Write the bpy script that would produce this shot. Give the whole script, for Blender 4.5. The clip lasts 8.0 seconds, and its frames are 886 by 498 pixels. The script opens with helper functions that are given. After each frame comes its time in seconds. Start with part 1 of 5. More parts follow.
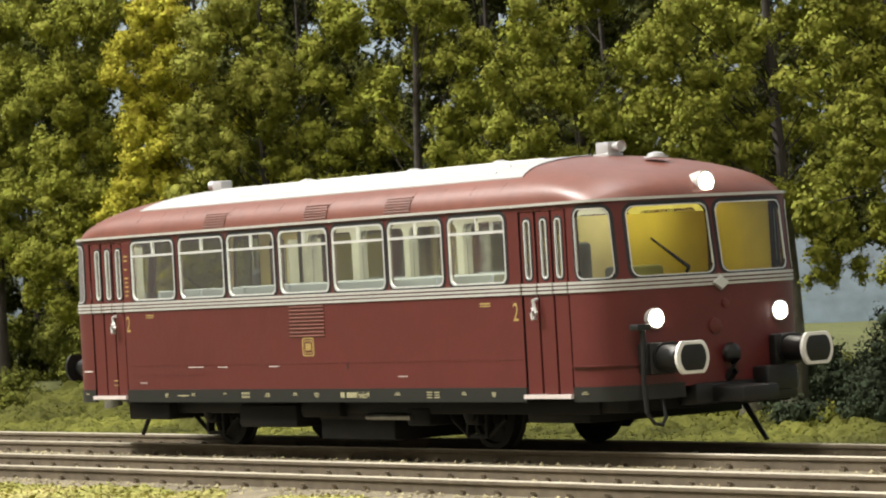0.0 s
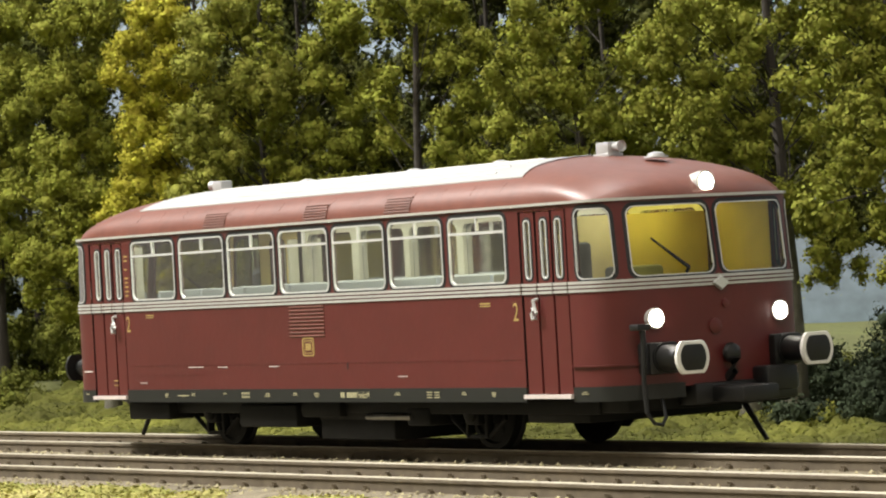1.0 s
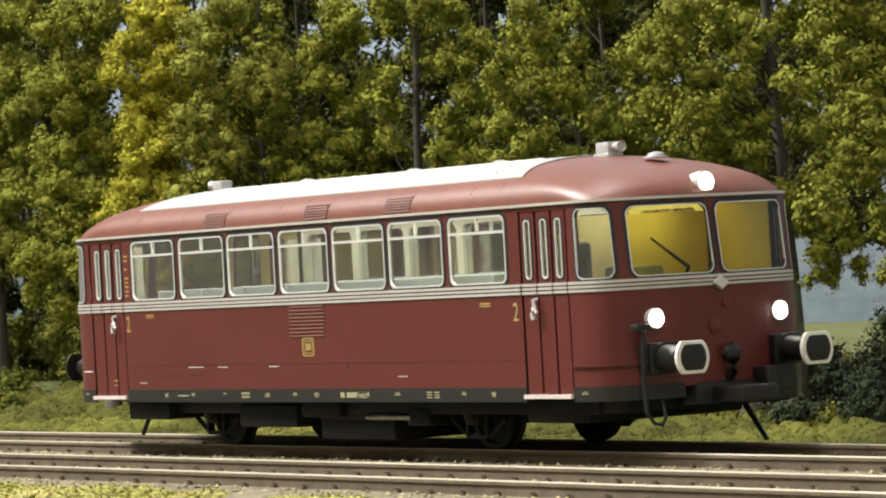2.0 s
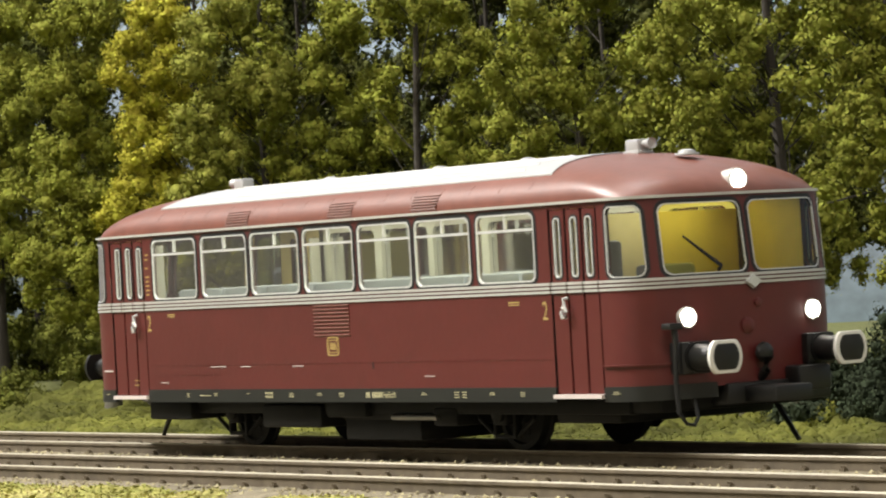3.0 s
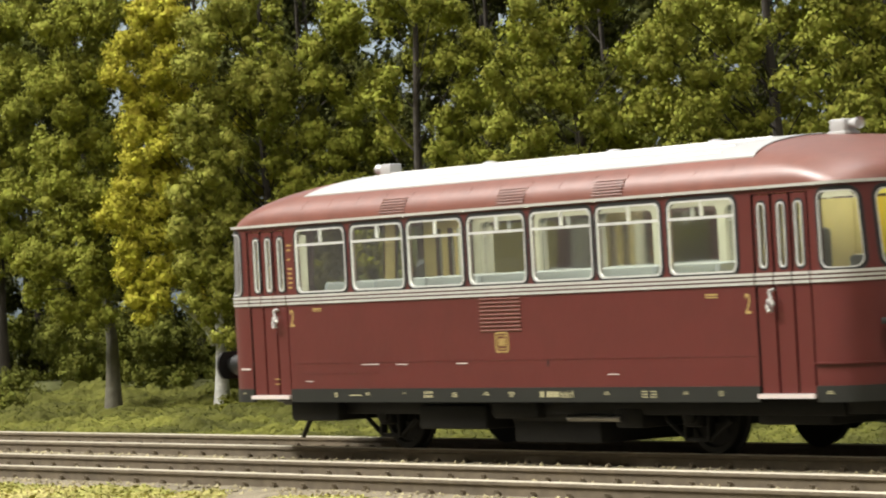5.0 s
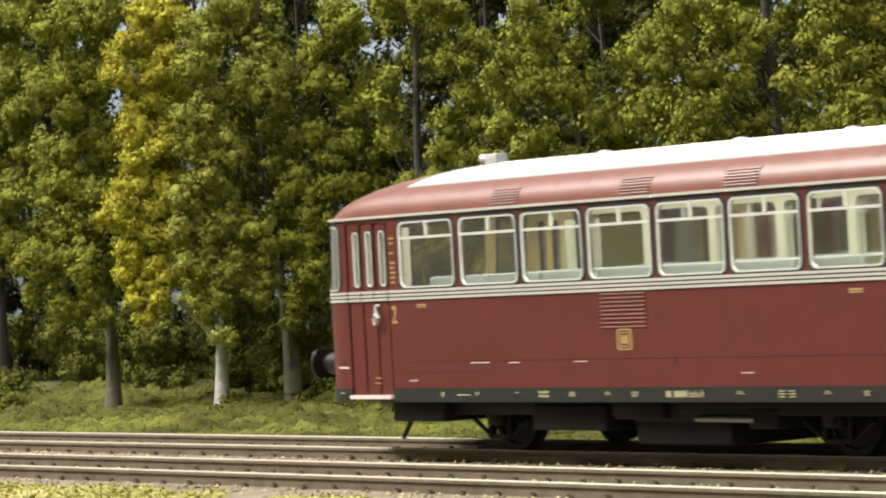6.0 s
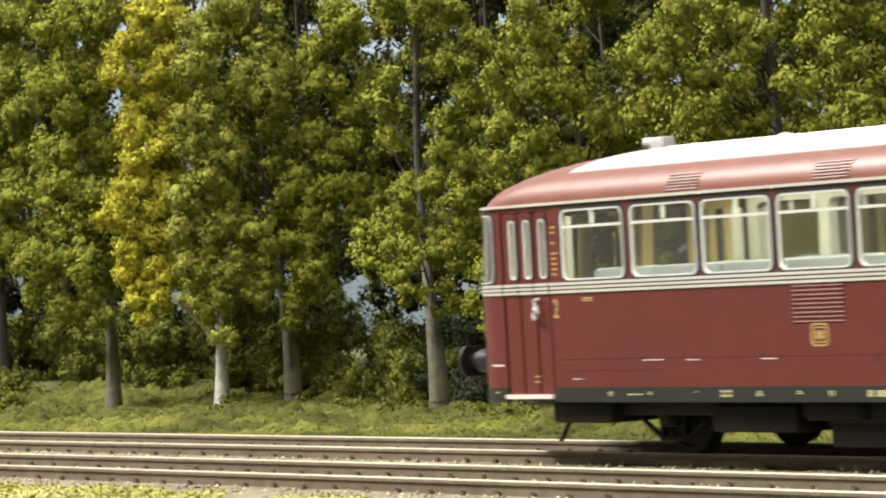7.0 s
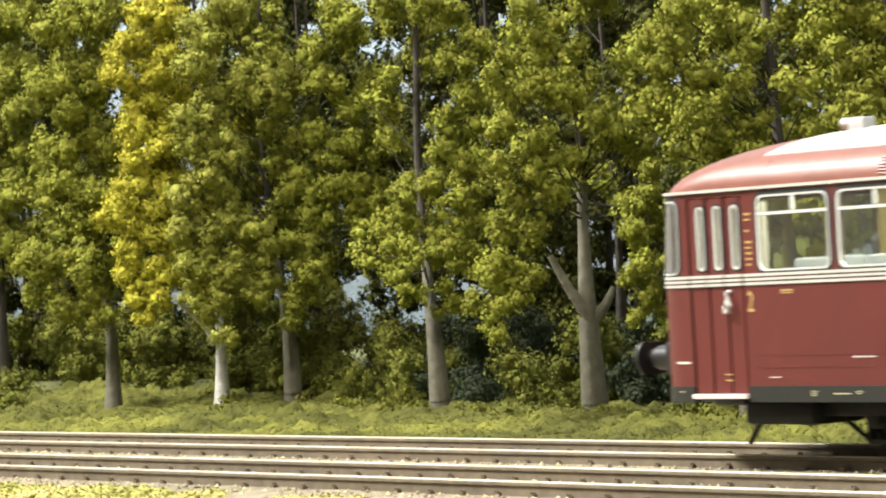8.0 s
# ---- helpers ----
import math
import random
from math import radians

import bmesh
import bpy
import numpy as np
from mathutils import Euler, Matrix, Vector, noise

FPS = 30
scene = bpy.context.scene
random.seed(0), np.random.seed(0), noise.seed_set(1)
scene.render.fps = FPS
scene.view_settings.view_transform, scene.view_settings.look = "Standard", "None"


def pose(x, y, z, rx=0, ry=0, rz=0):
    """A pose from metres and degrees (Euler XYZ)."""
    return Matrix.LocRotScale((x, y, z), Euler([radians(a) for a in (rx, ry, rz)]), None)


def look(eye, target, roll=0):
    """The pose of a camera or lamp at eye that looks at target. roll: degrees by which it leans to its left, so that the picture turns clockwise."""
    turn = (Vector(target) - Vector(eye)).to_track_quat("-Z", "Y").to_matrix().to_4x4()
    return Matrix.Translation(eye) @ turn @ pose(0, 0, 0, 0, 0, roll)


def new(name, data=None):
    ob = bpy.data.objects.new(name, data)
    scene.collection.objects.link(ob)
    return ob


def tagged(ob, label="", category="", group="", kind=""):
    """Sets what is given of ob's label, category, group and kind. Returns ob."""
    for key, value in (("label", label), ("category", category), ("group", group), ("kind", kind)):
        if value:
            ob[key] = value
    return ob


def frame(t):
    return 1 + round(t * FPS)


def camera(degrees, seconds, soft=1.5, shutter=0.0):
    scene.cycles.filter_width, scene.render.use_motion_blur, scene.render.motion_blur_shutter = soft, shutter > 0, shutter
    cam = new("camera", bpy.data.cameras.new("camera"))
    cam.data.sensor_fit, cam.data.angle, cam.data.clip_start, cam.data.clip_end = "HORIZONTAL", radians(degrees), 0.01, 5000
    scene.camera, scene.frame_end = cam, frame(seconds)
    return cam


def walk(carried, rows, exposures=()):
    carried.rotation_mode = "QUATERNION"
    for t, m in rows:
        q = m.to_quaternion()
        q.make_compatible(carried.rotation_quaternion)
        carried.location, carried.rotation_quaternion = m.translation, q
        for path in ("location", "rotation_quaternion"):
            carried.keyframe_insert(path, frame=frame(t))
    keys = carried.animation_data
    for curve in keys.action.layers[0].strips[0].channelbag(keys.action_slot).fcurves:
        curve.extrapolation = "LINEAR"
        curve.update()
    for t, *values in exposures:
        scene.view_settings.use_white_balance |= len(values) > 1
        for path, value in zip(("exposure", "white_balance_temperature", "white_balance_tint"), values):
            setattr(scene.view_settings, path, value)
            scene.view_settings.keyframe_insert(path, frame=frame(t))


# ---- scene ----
cam = camera(14.024, 8.0, soft=2.1, shutter=0.7)
K = 1 / 87  # H0 model: lengths below are prototype metres, drawn at 1:87
EYE = (37.6193 * K, -24.8467 * K, 2.1763 * K)
AIM = ((37.6193 - 37.2475) * K, (-24.8467 + 25.2503) * K, (2.1763 + 0.2175) * K)
walk(cam, [(0.0, look(EYE, AIM, -3.192)), (8.0, look(EYE, AIM, -3.192))],
     exposures=[(0.0, 0.0), (4.5, 0.0), (6.0, 0.12), (6.5, 0.22), (7.25, 0.43), (8.0, 0.75)])

# ---- light: a lit hobby room, ceiling lamps above the layout and added fills ----
world = bpy.data.worlds.new("room_light")
scene.world = world
world.use_nodes = True
world.node_tree.nodes["Background"].inputs[0].default_value = (0.9, 0.95, 1.0, 1)
world.node_tree.nodes["Background"].inputs[1].default_value = 0.08


def area_lamp(name, eye, target, sx, sy, watts, colour):
    data = bpy.data.lights.new(name, "AREA")
    data.shape, data.size, data.size_y, data.energy, data.color = "RECTANGLE", sx, sy, watts, colour
    ob = new(name, data)
    ob.matrix_world = look(eye, target)
    return ob


area_lamp("ceiling_lamp", (-0.85, -0.70, 1.15), (-0.18, 0.03, 0.03), 0.36, 0.20, 40.5, (1.0, 0.965, 0.91))
area_lamp("ceiling_lamp_rear", (-0.25, 0.02, 1.22), (-0.20, 0.04, 0.0), 0.9, 0.12, 9.0, (1.0, 0.98, 0.95))
# Added fill from the front for the tree row.
area_lamp("ceiling_lamp_front", (-0.20, -0.98, 1.15), (-0.12, 0.06, 0.03), 0.4, 0.25, 15.0, (1.0, 0.94, 0.84))
# Added fill from the right, only to brighten the nose.
area_lamp("ceiling_lamp_end", (0.90, -0.45, 1.20), (0.08, 0.0, 0.02), 0.4, 0.25, 9.0, (1.0, 0.94, 0.84))


# ---- materials ----
def material(name, base, rough=0.6, metal=0.0, spread=0.12, scale=40.0, bump=0.0, bump_scale=400.0, island=0.0, emit=None, power=0.0, spec=0.5, second=None, coat=0.0):
    """Principled surface with stains at two scales, optional relief and piece-to-piece variation."""
    m = bpy.data.materials.new(name)
    m.use_nodes = True
    nt = m.node_tree
    b = nt.nodes["Principled BSDF"]
    b.inputs["Roughness"].default_value, b.inputs["Metallic"].default_value = rough, metal
    b.inputs["Specular IOR Level"].default_value = spec
    b.inputs["Coat Weight"].default_value, b.inputs["Coat Roughness"].default_value = coat, 0.45
    co = nt.nodes.new("ShaderNodeTexCoord")
    big, small = nt.nodes.new("ShaderNodeTexNoise"), nt.nodes.new("ShaderNodeTexNoise")
    for n, s in ((big, scale), (small, scale * 9)):
        n.inputs["Scale"].default_value, n.inputs["Detail"].default_value = s, 4
        nt.links.new(co.outputs["Object"], n.inputs["Vector"])
    add = nt.nodes.new("ShaderNodeMath")
    add.operation = "ADD"
    nt.links.new(big.outputs["Fac"], add.inputs[0])
    nt.links.new(small.outputs["Fac"], add.inputs[1])
    value = nt.nodes.new("ShaderNodeMapRange")
    value.inputs["From Min"].default_value, value.inputs["From Max"].default_value = 0.65, 1.35
    value.inputs["To Min"].default_value, value.inputs["To Max"].default_value = 1 - spread, 1 + spread
    nt.links.new(add.outputs[0], value.inputs["Value"])
    hsv = nt.nodes.new("ShaderNodeHueSaturation")
    if second:
        mix = nt.nodes.new("ShaderNodeMix")
        mix.data_type = "RGBA"
        mix.inputs["A"].default_value, mix.inputs["B"].default_value = (*base, 1), (*second, 1)
        pick = nt.nodes.new("ShaderNodeMapRange")
        pick.inputs["From Min"].default_value, pick.inputs["From Max"].default_value = 0.42, 0.62
        nt.links.new(big.outputs["Fac"], pick.inputs["Value"])
        nt.links.new(pick.outputs["Result"], mix.inputs["Factor"])
        nt.links.new(mix.outputs["Result"], hsv.inputs["Color"])
    else:
        hsv.inputs["Color"].default_value = (*base, 1)
    last = value.outputs["Result"]
    if island:
        geo = nt.nodes.new("ShaderNodeNewGeometry")
        rnd = nt.nodes.new("ShaderNodeMapRange")
        rnd.inputs["To Min"].default_value, rnd.inputs["To Max"].default_value = 1 - island, 1 + island
        mul = nt.nodes.new("ShaderNodeMath")
        mul.operation = "MULTIPLY"
        nt.links.new(geo.outputs["Random Per Island"], rnd.inputs["Value"])
        nt.links.new(rnd.outputs["Result"], mul.inputs[0])
        nt.links.new(last, mul.inputs[1])
        last = mul.outputs[0]
        hue = nt.nodes.new("ShaderNodeMapRange")
        hue.inputs["To Min"].default_value, hue.inputs["To Max"].default_value = 0.485, 0.515
        nt.links.new(geo.outputs["Random Per Island"], hue.inputs["Value"])
        nt.links.new(hue.outputs["Result"], hsv.inputs["Hue"])
    nt.links.new(last, hsv.inputs["Value"])
    nt.links.new(hsv.outputs["Color"], b.inputs["Base Color"])
    if bump:
        n, bp = nt.nodes.new("ShaderNodeTexNoise"), nt.nodes.new("ShaderNodeBump")
        n.inputs["Scale"].default_value, n.inputs["Detail"].default_value = bump_scale, 5
        bp.inputs["Strength"].default_value, bp.inputs["Distance"].default_value = bump, 0.0006
        nt.links.new(co.outputs["Object"], n.inputs["Vector"])
        nt.links.new(n.outputs["Fac"], bp.inputs["Height"])
        nt.links.new(bp.outputs["Normal"], b.inputs["Normal"])
    if emit:
        b.inputs["Emission Color"].default_value, b.inputs["Emission Strength"].default_value = (*emit, 1), power
    return m


def glass_material(name, tint, gloss):
    m = bpy.data.materials.new(name)
    m.use_nodes = True
    nt = m.node_tree
    nt.nodes.remove(nt.nodes["Principled BSDF"])
    out = nt.nodes["Material Output"]
    clear, shine, mix = nt.nodes.new("ShaderNodeBsdfTransparent"), nt.nodes.new("ShaderNodeBsdfGlossy"), nt.nodes.new("ShaderNodeMixShader")
    clear.inputs["Color"].default_value = (*tint, 1)
    shine.inputs["Roughness"].default_value = 0.06
    fres, boost = nt.nodes.new("ShaderNodeFresnel"), nt.nodes.new("ShaderNodeMath")
    fres.inputs["IOR"].default_value = 1.5
    boost.operation = "MULTIPLY"
    boost.inputs[1].default_value = gloss
    nt.links.new(fres.outputs[0], boost.inputs[0])
    nt.links.new(boost.outputs[0], mix.inputs["Fac"])
    nt.links.new(clear.outputs[0], mix.inputs[1])
    nt.links.new(shine.outputs[0], mix.inputs[2])
    nt.links.new(mix.outputs[0], out.inputs["Surface"])
    return m


RED = material("red_lacquer", (0.093, 0.0145, 0.0130), 0.42, spread=0.12, scale=30, bump=0.05, bump_scale=900, coat=0.2, spec=0.4)
REDPALE = material("dulled_red_roof_paint", (0.158, 0.050, 0.033), 0.44, spread=0.18, scale=45, bump=0.08, bump_scale=700, coat=0.32)
DOOR_RED = material("door_red_lacquer", (0.096, 0.0155, 0.0138), 0.42, spread=0.05, scale=30)
SILVER = material("silver_roof_paint", (0.44, 0.44, 0.435), 0.45, 0.25, spread=0.05, scale=60)
TRIM = material("cream_silver_trim", (0.52, 0.51, 0.48), 0.40, 0.2, spread=0.06, scale=80)
CHROME = material("bright_window_metal", (0.64, 0.65, 0.64), 0.28, 0.25, spread=0.04)
BLACK = material("black_plastic", (0.007, 0.007, 0.0068), 0.45, spread=0.25, scale=90, bump=0.05)
UNDER = material("matt_black_chassis", (0.0065, 0.0065, 0.006), 0.62, spread=0.3, scale=90, spec=0.22)
STRIP = material("grey_black_sill_paint", (0.0095, 0.0105, 0.0085), 0.5, spread=0.15, scale=60)
RUBBER = material("black_rubber", (0.012, 0.012, 0.014), 0.6, spread=0.2)
WHITE = material("white_paint", (0.70, 0.69, 0.65), 0.5, spread=0.06)
PINKISH = material("pale_step_paint", (0.60, 0.53, 0.50), 0.5, spread=0.08)
YELLOW = material("yellow_print", (0.40, 0.285, 0.095), 0.6, spread=0.10, scale=300)
PALE = material("pale_print", (0.44, 0.41, 0.24), 0.6, spread=0.15, scale=300)
CREAM = material("cream_interior", (0.47, 0.47, 0.38), 0.6, spread=0.10)
# Emission added to brighten what shows through the windows.
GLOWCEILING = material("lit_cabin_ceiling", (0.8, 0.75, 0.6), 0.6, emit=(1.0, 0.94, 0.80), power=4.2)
CABYELLOW = material("yellow_cab_lining", (0.76, 0.64, 0.26), 0.6, spread=0.10)
SEAT = material("blue_grey_seat_plastic", (0.24, 0.27, 0.29), 0.5, spread=0.12)
FLOORGREY = material("grey_floor_plastic", (0.12, 0.12, 0.11), 0.7, spread=0.15)
GLASS = glass_material("window_glazing", (0.87, 0.93, 0.84), 5.5)
GLASSY = glass_material("cab_glazing", (0.76, 0.71, 0.18), 1.2)
LAMPON = material("lit_headlamp", (0.9, 0.9, 0.85), 0.3, emit=(1.0, 0.93, 0.80), power=14.0)
STEEL = material("worn_steel", (0.30, 0.29, 0.27), 0.35, 0.9, spread=0.15, scale=120)
RAILTOP = material("polished_rail_head", (0.42, 0.385, 0.30), 0.50, 0.2, spread=0.10, scale=30)
RAILRUST = material("rust_brown_rail_side", (0.125, 0.100, 0.066), 0.75, spread=0.28, scale=50, bump=0.3)
SLEEPER = material("brown_sleeper", (0.105, 0.082, 0.050), 0.8, spread=0.3, scale=120, bump=0.5)
BALLAST = material("brown_ballast_bed", (0.165, 0.140, 0.090), 0.9, spread=0.40, scale=90, bump=0.9, bump_scale=700)
STONE = material("ballast_stone", (0.27, 0.232, 0.14), 0.9, spread=0.25, scale=90, island=0.55)
EARTH = material("mossy_earth", (0.10, 0.105, 0.030), 0.95, spread=0.35, scale=40, bump=0.8, bump_scale=500, second=(0.09, 0.10, 0.025))
TURF = material("bright_turf_flock", (0.072, 0.080, 0.012), 0.9, spread=0.40, scale=24, island=0.25, second=(0.122, 0.132, 0.022), spec=0.2, bump=0.8, bump_scale=900)
DRYTURF = material("pale_dry_turf_flock", (0.33, 0.33, 0.09), 0.9, spread=0.28, scale=30, island=0.14, spec=0.2, bump=0.8, bump_scale=900, second=(0.42, 0.38, 0.15))
LEAF = material("olive_leaf_flock", (0.212, 0.224, 0.030), 0.85, spread=0.28, scale=14, island=0.20, spec=0.2, bump=0.8, bump_scale=900)
LEAFPALE = material("pale_olive_leaf_flock", (0.255, 0.262, 0.044), 0.85, spread=0.28, scale=14, island=0.20, spec=0.2, bump=0.8, bump_scale=900)
# Leaf green darkened to carry the shade behind the front row.
LEAFSHADED = material("dark_leaf_flock", (0.058, 0.064, 0.011), 0.85, spread=0.28, scale=14, island=0.20, spec=0.2, bump=0.8, bump_scale=900)
LEAFGOLD = material("golden_leaf_flock", (0.40, 0.375, 0.040), 0.85, spread=0.22, scale=14, island=0.16, spec=0.2, bump=0.8, bump_scale=900)
BUSH = material("dull_green_bush_flock", (0.112, 0.120, 0.018), 0.9, spread=0.3, scale=14, island=0.12, spec=0.2, bump=0.8, bump_scale=900)
# Blue-green flock, its base darkened further to hold shade.
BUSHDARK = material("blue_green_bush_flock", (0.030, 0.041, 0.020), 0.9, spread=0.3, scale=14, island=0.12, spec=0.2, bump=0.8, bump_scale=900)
WEED = material("yellow_green_weed_flock", (0.135, 0.140, 0.020), 0.9, spread=0.3, scale=20, island=0.2, spec=0.2, bump=0.8, bump_scale=900)
BARK = material("grey_brown_bark", (0.105, 0.098, 0.068), 0.8, spread=0.35, scale=70, bump=0.6, bump_scale=500)
BARKPALE = material("pale_worn_bark", (0.44, 0.435, 0.40), 0.75, spread=0.5, scale=90, bump=0.6)
# Dark bark whose colour also holds the shade within the crowns.
BARKSHADE = material("dark_bark", (0.032, 0.026, 0.019), 0.85, spread=0.3, scale=70, bump=0.6)
WALLPAINT = material("off_white_wall_paint", (0.55, 0.53, 0.50), 0.9, spread=0.04, scale=3)


# ---- mesh helpers ----
class Geo:
    def __init__(self):
        self.v, self.f, self.m = [], [], []

    def grid(self, rows, close=False, slot=0):
        """Quads between successive rows of points."""
        o, n = len(self.v), len(rows[0])
        for r in rows:
            self.v += [tuple(p) for p in r]
        for i in range(len(rows) - 1):
            for j in range(n if close else n - 1):
                k = (j + 1) % n
                self.f.append((o + i * n + j, o + i * n + k, o + (i + 1) * n + k, o + (i + 1) * n + j))
                self.m.append(slot)
        return self

    def poly(self, pts, slot=0):
        o = len(self.v)
        self.v += [tuple(p) for p in pts]
        self.f.append(tuple(range(o, o + len(pts))))
        self.m.append(slot)
        return self

    def box(self, x0, x1, y0, y1, z0, z1, bevel=0.0, slot=0):
        bm = bmesh.new()
        bmesh.ops.create_cube(bm, size=1.0)
        for v in bm.verts:
            v.co = Vector(((x0 + x1) / 2 + v.co.x * (x1 - x0), (y0 + y1) / 2 + v.co.y * (y1 - y0), (z0 + z1) / 2 + v.co.z * (z1 - z0)))
        if bevel:
            bmesh.ops.bevel(bm, geom=bm.edges[:], offset=bevel, segments=2, affect="EDGES", profile=0.5)
        return self.take(bm, slot)

    def take(self, bm, slot=0):
        o = len(self.v)
        bm.verts.index_update()
        self.v += [tuple(v.co) for v in bm.verts]
        for f in bm.faces:
            self.f.append(tuple(o + v.index for v in f.verts))
            self.m.append(slot)
        bm.free()
        return self

    def tube(self, pts, radii, n=10, slot=0, caps=True):
        pts = [Vector(p) for p in pts]
        rows = []
        for i, p in enumerate(pts):
            d = (pts[min(i + 1, len(pts) - 1)] - pts[max(i - 1, 0)]).normalized()
            a = d.cross(Vector((0, 0, 1)) if abs(d.z) < 0.9 else Vector((1, 0, 0))).normalized()
            b = d.cross(a)
            r = radii[i] if isinstance(radii, (list, tuple)) else radii
            rows.append([p + (a * math.cos(2 * math.pi * k / n) + b * math.sin(2 * math.pi * k / n)) * r for k in range(n)])
        self.grid(rows, True, slot)
        if caps:
            self.poly(rows[0][::-1], slot)
            self.poly(rows[-1], slot)
        return self

    def lathe(self, origin, axis, profile, n=24, slot=0):
        """profile: (distance along axis, radius)."""
        o, d = Vector(origin), Vector(axis).normalized()
        a = d.cross(Vector((0, 0, 1)) if abs(d.z) < 0.9 else Vector((1, 0, 0))).normalized()
        b = d.cross(a)
        rows = [[o + d * t + (a * math.cos(2 * math.pi * k / n) + b * math.sin(2 * math.pi * k / n)) * r for k in range(n)] for t, r in profile]
        self.grid(rows, True, slot)
        self.poly(rows[0][::-1], slot)
        self.poly(rows[-1], slot)
        return self


def link_mesh(name, geo, mats, smooth=False):
    me = bpy.data.meshes.new(name)
    me.from_pydata([(x * K, y * K, z * K) for x, y, z in geo.v], [], geo.f)
    for m in mats if isinstance(mats, (list, tuple)) else [mats]:
        me.materials.append(m)
    me.polygons.foreach_set("material_index", geo.m)
    bm = bmesh.new()
    bm.from_mesh(me)
    bmesh.ops.remove_doubles(bm, verts=bm.verts[:], dist=1e-6)
    bmesh.ops.recalc_face_normals(bm, faces=bm.faces[:])
    bm.to_mesh(me)
    bm.free()
    if smooth:
        me.polygons.foreach_set("use_smooth", [True] * len(me.polygons))
        me.set_sharp_from_angle(angle=radians(35))
    return new(name, me)


def part(name, geo, mats, parent, label="", smooth=True):
    ob = link_mesh(name, geo, mats, smooth)
    ob.parent = parent
    return tagged(ob, label)


def thing(name, geo, mats, label, category, group="", kind="", smooth=True):
    return tagged(link_mesh(name, geo, mats, smooth), label, category, group, kind)


def empty(name, x, y, z, label, category, group="", kind=""):
    ob = new(name)
    ob.empty_display_size = 0.01
    ob.matrix_basis = pose(x * K, y * K, z * K)
    return tagged(ob, label, category, group, kind)


def blobs(centres, scales, rng, nu, nv):
    """Lumpy foam cores, one to each centre: their corners and triangles."""
    ph = np.linspace(-math.pi / 2, math.pi / 2, nv)
    th = np.arange(nu) * 2 * math.pi / nu
    d = np.stack([np.outer(np.cos(ph), np.cos(th)), np.outer(np.cos(ph), np.sin(th)), np.outer(np.sin(ph), np.ones(nu))], 2).reshape(-1, 3)
    n = len(centres)
    k = rng.normal(size=(n, 3, 4)) * 2.6
    swell = 1 + 0.13 * np.sin(np.einsum("ij,njk->nik", d, k) + rng.uniform(0, 6.28, (n, 1, 4))).sum(2)
    pts = centres[:, None, :] + d[None] * swell[:, :, None] * scales[:, None, :]
    i, j = np.meshgrid(np.arange(nv - 1), np.arange(nu), indexing="ij")
    a, b = (i * nu + j).ravel(), (i * nu + (j + 1) % nu).ravel()
    tri = np.concatenate([np.stack([a, b, b + nu], 1), np.stack([a, b + nu, a + nu], 1)])
    tri = tri[None] + (np.arange(n) * nu * nv)[:, None, None]
    return pts.reshape(-1, 3), tri.reshape(-1, 3)


def flakes(name, centres, size, mat, seed, flat=0.0, face=None, core=None):
    """Many small leaf flakes in one mesh, each turned roughly along its clump's surface."""
    rng = np.random.default_rng(seed)
    n = len(centres)
    nrm = rng.normal(size=(n, 3)) * 0.36 + np.array([0, 0, 1.0]) * flat + (0 if face is None else face)
    a = np.cross(nrm, rng.normal(size=(n, 3)))
    a /= np.linalg.norm(a, axis=1)[:, None] + 1e-9
    b = np.cross(nrm, a)
    b /= np.linalg.norm(b, axis=1)[:, None] + 1e-9
    s = (size * rng.uniform(0.6, 1.4, n))[:, None]
    skew = rng.uniform(-0.5, 0.5, n)[:, None]
    corner = np.stack([centres - a * s, centres + a * s, centres + b * s * 1.3 + a * s * skew], 1)
    me = bpy.data.meshes.new(name)
    verts, index = corner.reshape(-1, 3), np.arange(3 * n)
    if core:
        pts, tri = blobs(core[0], core[1], rng, core[2], core[2] - 3) if core[2] else core[:2]
        verts, index = np.concatenate([verts, pts]), np.concatenate([index, tri.reshape(-1) + 3 * n])
    n = len(index) // 3
    me.vertices.add(len(verts))
    me.vertices.foreach_set("co", (verts * K).reshape(-1))
    me.loops.add(3 * n)
    me.loops.foreach_set("vertex_index", index.astype(np.int32))
    me.polygons.add(n)
    me.polygons.foreach_set("loop_start", np.arange(n, dtype=np.int32) * 3)
    me.polygons.foreach_set("loop_total", np.full(n, 3, dtype=np.int32))
    me.polygons.foreach_set("use_smooth", np.ones(n, dtype=bool))
    me.materials.append(mat)
    me.update(calc_edges=True)
    return new(name, me)


# ---- ground, backdrop, room shell ----
def ground_height(x, y):
    """Flat under the tracks, uneven turf beyond them."""
    far = min(1.0, max(0.0, (y - 1.6) / 3.0))
    bank = min(1.0, max(0.0, (y - 9.5) / 4.0)) * min(1.0, max(0.0, (-18 - x) / 10.0))
    n = noise.noise(Vector((x * 0.35, y * 0.35, 3.0)))
    front = min(1.0, max(0.0, (-4.45 - y) / 0.5))
    return -0.42 + front * 0.20 + far * (-0.07 + 0.07 * n) + bank * 0.6


def build_ground():
    g = Geo()
    xs = [-150, -110, -80] + [-60 + i * 0.8 for i in range(101)] + [30, 45]
    ys = [-40, -25, -15] + [-10 + i * 0.8 for i in range(40)] + [26, 32, 38]
    g.grid([[(x, y, ground_height(x, y)) for x in xs] for y in ys])
    thing("ground", g, EARTH, "mossy green scenic ground beside the tracks", "ground", kind="structure")


